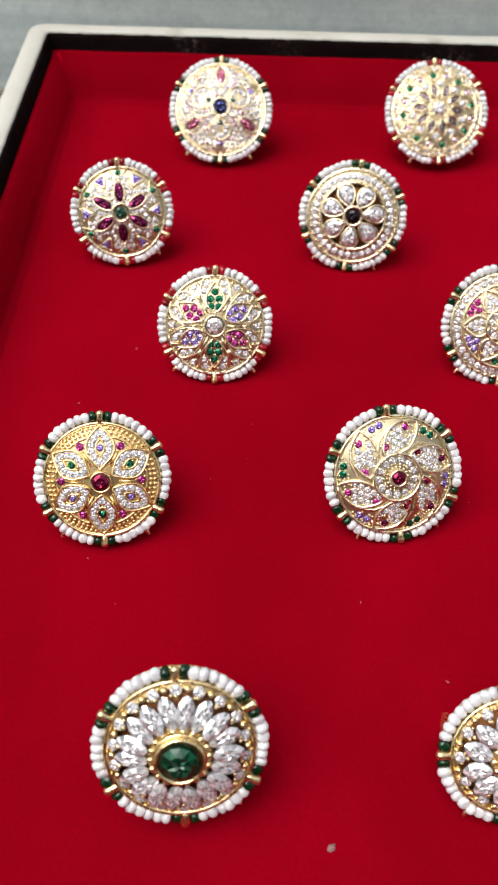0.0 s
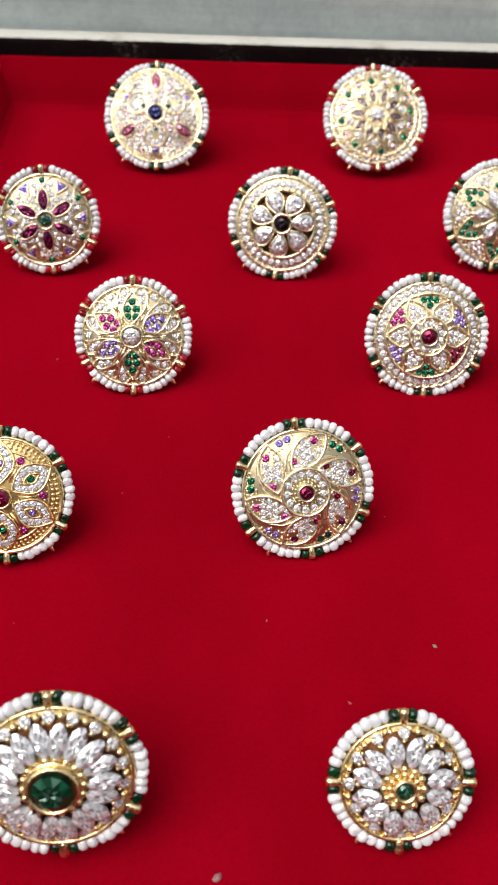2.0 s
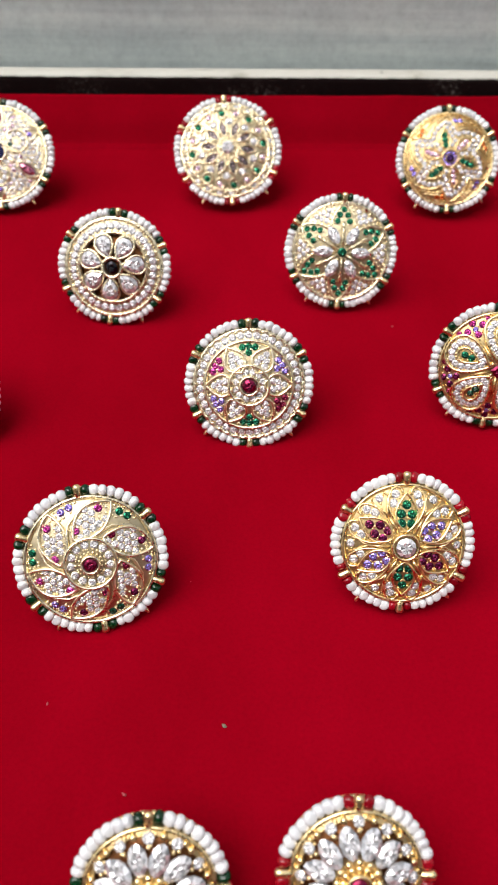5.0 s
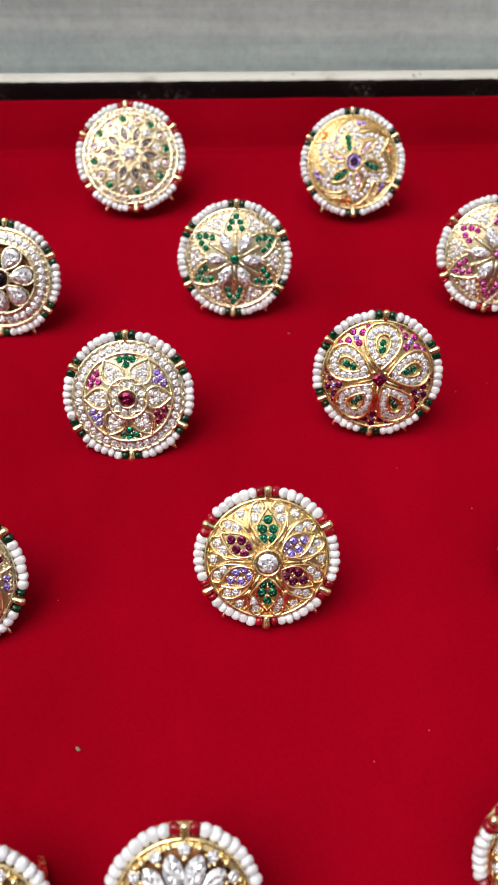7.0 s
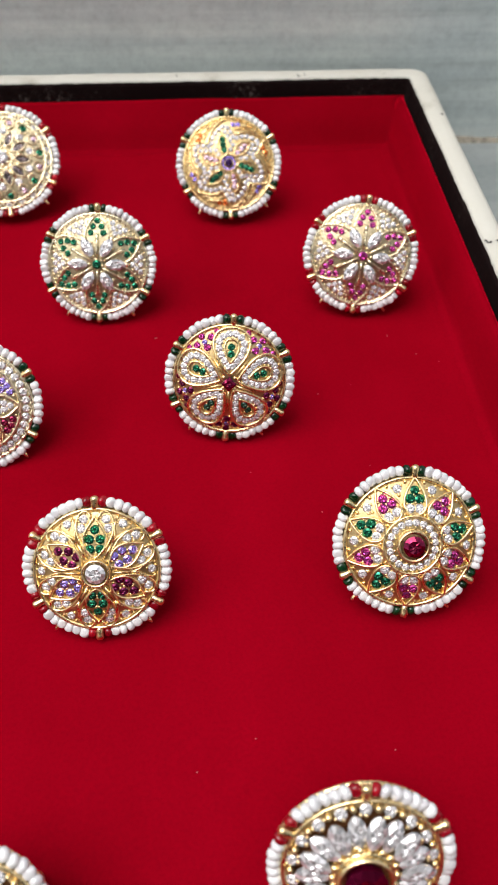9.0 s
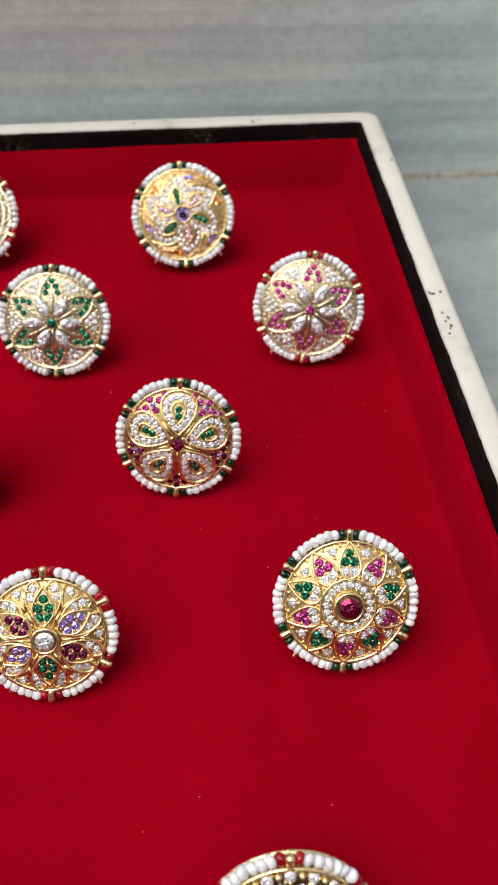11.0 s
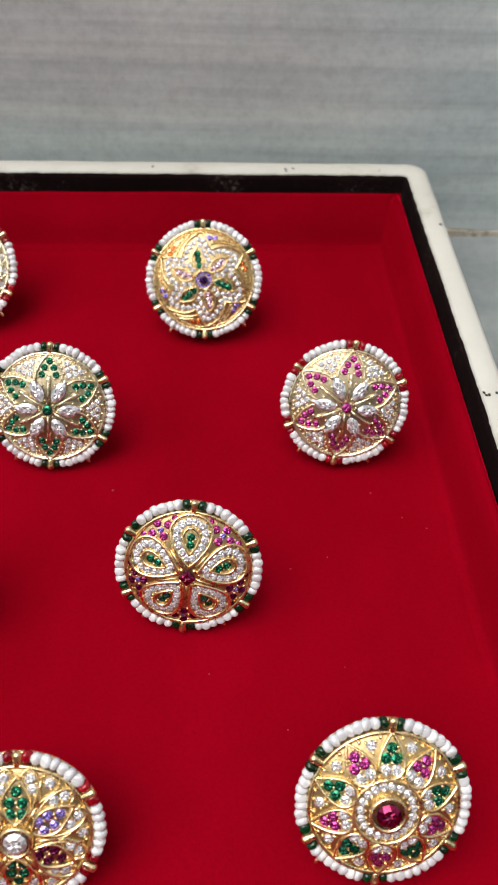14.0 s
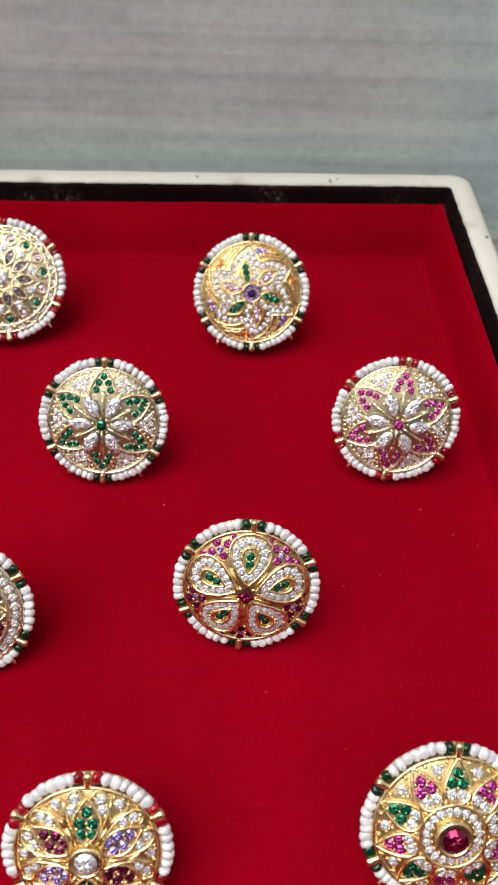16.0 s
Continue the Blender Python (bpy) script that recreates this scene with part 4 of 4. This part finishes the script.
# label, apex, tilt, yaw, roll, radius, dome, bead colour, prongs, metal, open span, design
RINGS = [
    ("round pale gold ring with pink marquise stones and dark blue centre", (0.00420, 0.24905, 0.02857), 45.9, -2.0, 2, 0.01554, 0.00269, "green", SIX, PALE_GOLD, None, face_trefoil),
    ("pale gold lattice ring with green and pink stones, pearl edge", (0.06895, 0.25109, 0.02927), 43.9, -0.4, 5, 0.01562, 0.00266, "red", SIX, PALE_GOLD, None, face_lattice),
    ("yellow-gold ring with pinwheel of green and clear stones, pearl edge", (0.13162, 0.24595, 0.02945), 51.7, -3.7, 3, 0.01491, 0.00253, "green", SIX, RICH_GOLD, None, face_pinwheel),
    ("gold ring with six purple marquise stones and lilac triangles", (-0.01939, 0.19643, 0.02695), 57.4, 2.8, 4, 0.01343, 0.00254, "red", SIX, PALE_GOLD, None, face_six_marquise),
    ("pale gold ring with seven clear pear stones round black centre", (0.04008, 0.19795, 0.02693), 56.2, -6, -3, 0.01415, 0.00263, "green", SIX, PALE_GOLD, (None, 0.68), face_seven_pears),
    ("gold ring with green-stoned star and clear marquise stones, pearl edge", (0.09671, 0.20323, 0.02791), 57, -3, -1, 0.0143, 0.00231, "green", SIX, PALE_GOLD, None, lambda f: face_star(f, "green")),
    ("gold ring with pink-stoned star, edged with pearls and red beads", (0.16178, 0.20198, 0.02917), 58.2, -5.4, -5, 0.01454, 0.00277, "red", SIX, PALE_GOLD, None, lambda f: face_star(f, "pink")),
    ("gold ring with green, pink and lilac petals, red bead edge", (0.00609, 0.15544, 0.02571), 51.9, 1.2, 0, 0.01335, 0.00257, "red", SIX, PALE_GOLD, None, lambda f: face_six_petal(f, FLOWER_A)),
    ("gold ring with ruby flower in a halo of clear stones", (0.07237, 0.15807, 0.02568), 54.5, -2, 2, 0.0142, 0.00238, "green", SIX, PALE_GOLD, None, face_halo_flower),
    ("domed gold ring with five clear teardrops round a ruby", (0.12600, 0.15995, 0.02830), 62.3, -5.7, -2.5, 0.01417, 0.00313, "green", SIX, RICH_GOLD, None, face_five_drops),
    ("yellow-gold ring with six eye-shaped petals round a ruby, pearl edge", (-0.01364, 0.10952, 0.02632), 49.3, 4.0, 0, 0.01325, 0.00240, "green", SIX, RICH_GOLD, None, face_six_eyes),
    ("domed gold ring with swirling crystal petals round a ruby", (0.04295, 0.11262, 0.02623), 51.0, 7.5, 5, 0.01395, 0.00265, "green", SIX, PALE_GOLD, None, face_swirl),
    ("gold ring with green, maroon and lilac petals, red bead edge", (0.09945, 0.11523, 0.02673), 52.2, -2, 0, 0.0134, 0.0023, "red", SIX, RICH_GOLD, None, lambda f: face_six_petal(f, FLOWER_B)),
    ("gold ring with ten green and pink hearts round large ruby", (0.15629, 0.11593, 0.02890), 49.5, -2, -3.5, 0.0143, 0.00293, "green", SIX, RICH_GOLD, None, face_ten_hearts),
    ("large gold ring with round green stone in clear crystal wreath", (0.00488, 0.05627, 0.02978), 55.2, 3.8, 2, 0.01336, 0.00268, "green", SIX, RICH_GOLD, (0.44, 0.9), lambda f: face_big_sun(f, "deepgreen", 18, 0.26)),
    ("gold ring with small green centre in a clear crystal wreath", (0.05575, 0.05898, 0.02396), 46.7, 0.8, 0, 0.01145, 0.00220, "green", FOUR, RICH_GOLD, (0.38, 0.88), lambda f: face_small_sun(f, "deepgreen")),
    ("gold ring with small ruby centre in a clear crystal wreath", (0.08458, 0.05971, 0.02632), 45.6, -0.2, -2, 0.01135, 0.00252, "red", FOUR, RICH_GOLD, (0.38, 0.88), lambda f: face_small_sun(f, "ruby")),
    ("large gold ring with round ruby in clear crystal wreath", (0.13792, 0.06204, 0.03004), 60.7, -2.1, 0, 0.01335, 0.00215, "red", SIX, RICH_GOLD, (0.44, 0.9), lambda f: face_big_sun(f, "ruby", 18, 0.27)),
]

for number, (label, apex, tilt, yaw, roll, radius, dome, bead_colour, prongs, metal, span, design) in enumerate(RINGS):
    ring, face_radius = ring_base(label, apex, tilt, yaw, roll, radius, dome, bead_colour, prongs)
    if span:
        f = Face(ring, face_radius, dome, metal, number, span[0], span[1])
    else:
        f = Face(ring, face_radius, dome, metal, number)
    design(f)
    f.finish()

SPECKS = ((0.0281, 0.0490, 0.0008), (0.0664, 0.0880, 0.0005), (-0.0128, 0.1604, 0.00035), (0.0502, 0.0770, 0.0004), (0.0602, 0.1169, 0.00022), (0.0360, 0.0926, 0.00025), (-0.0164, 0.1008, 0.0003), (0.0065, 0.1213, 0.0002), (0.1845, 0.1279, 0.0003), (0.0765, 0.1731, 0.0002), (0.1300, 0.1475, 0.0002), (0.1158, 0.0840, 0.0002), (0.1478, 0.1704, 0.0002), (0.1562, 0.1479, 0.0002), (0.1494, 0.0854, 0.0002), (-0.024, 0.142, 0.0003), (-0.01, 0.091, 0.0002), (0.014, 0.127, 0.0002), (0.015, 0.137, 0.00018), (0.179, 0.18, 0.0002), (0.185, 0.182, 0.00018), (0.174, 0.183, 0.0002), (0.156, 0.173, 0.00018), (0.168, 0.19, 0.00025), (0.159, 0.141, 0.0002), (0.11, 0.192, 0.0003), (0.144, 0.136, 0.0002), (0.126, 0.089, 0.0002), (0.058, 0.1, 0.0002), (0.081, 0.106, 0.0002))
for k, (x, y, size) in enumerate(SPECKS):
    lint(x, y, size * 0.82, (LINT_MAT, DARK_LINT)[k] if k < 2 else PALE_LINT, k)
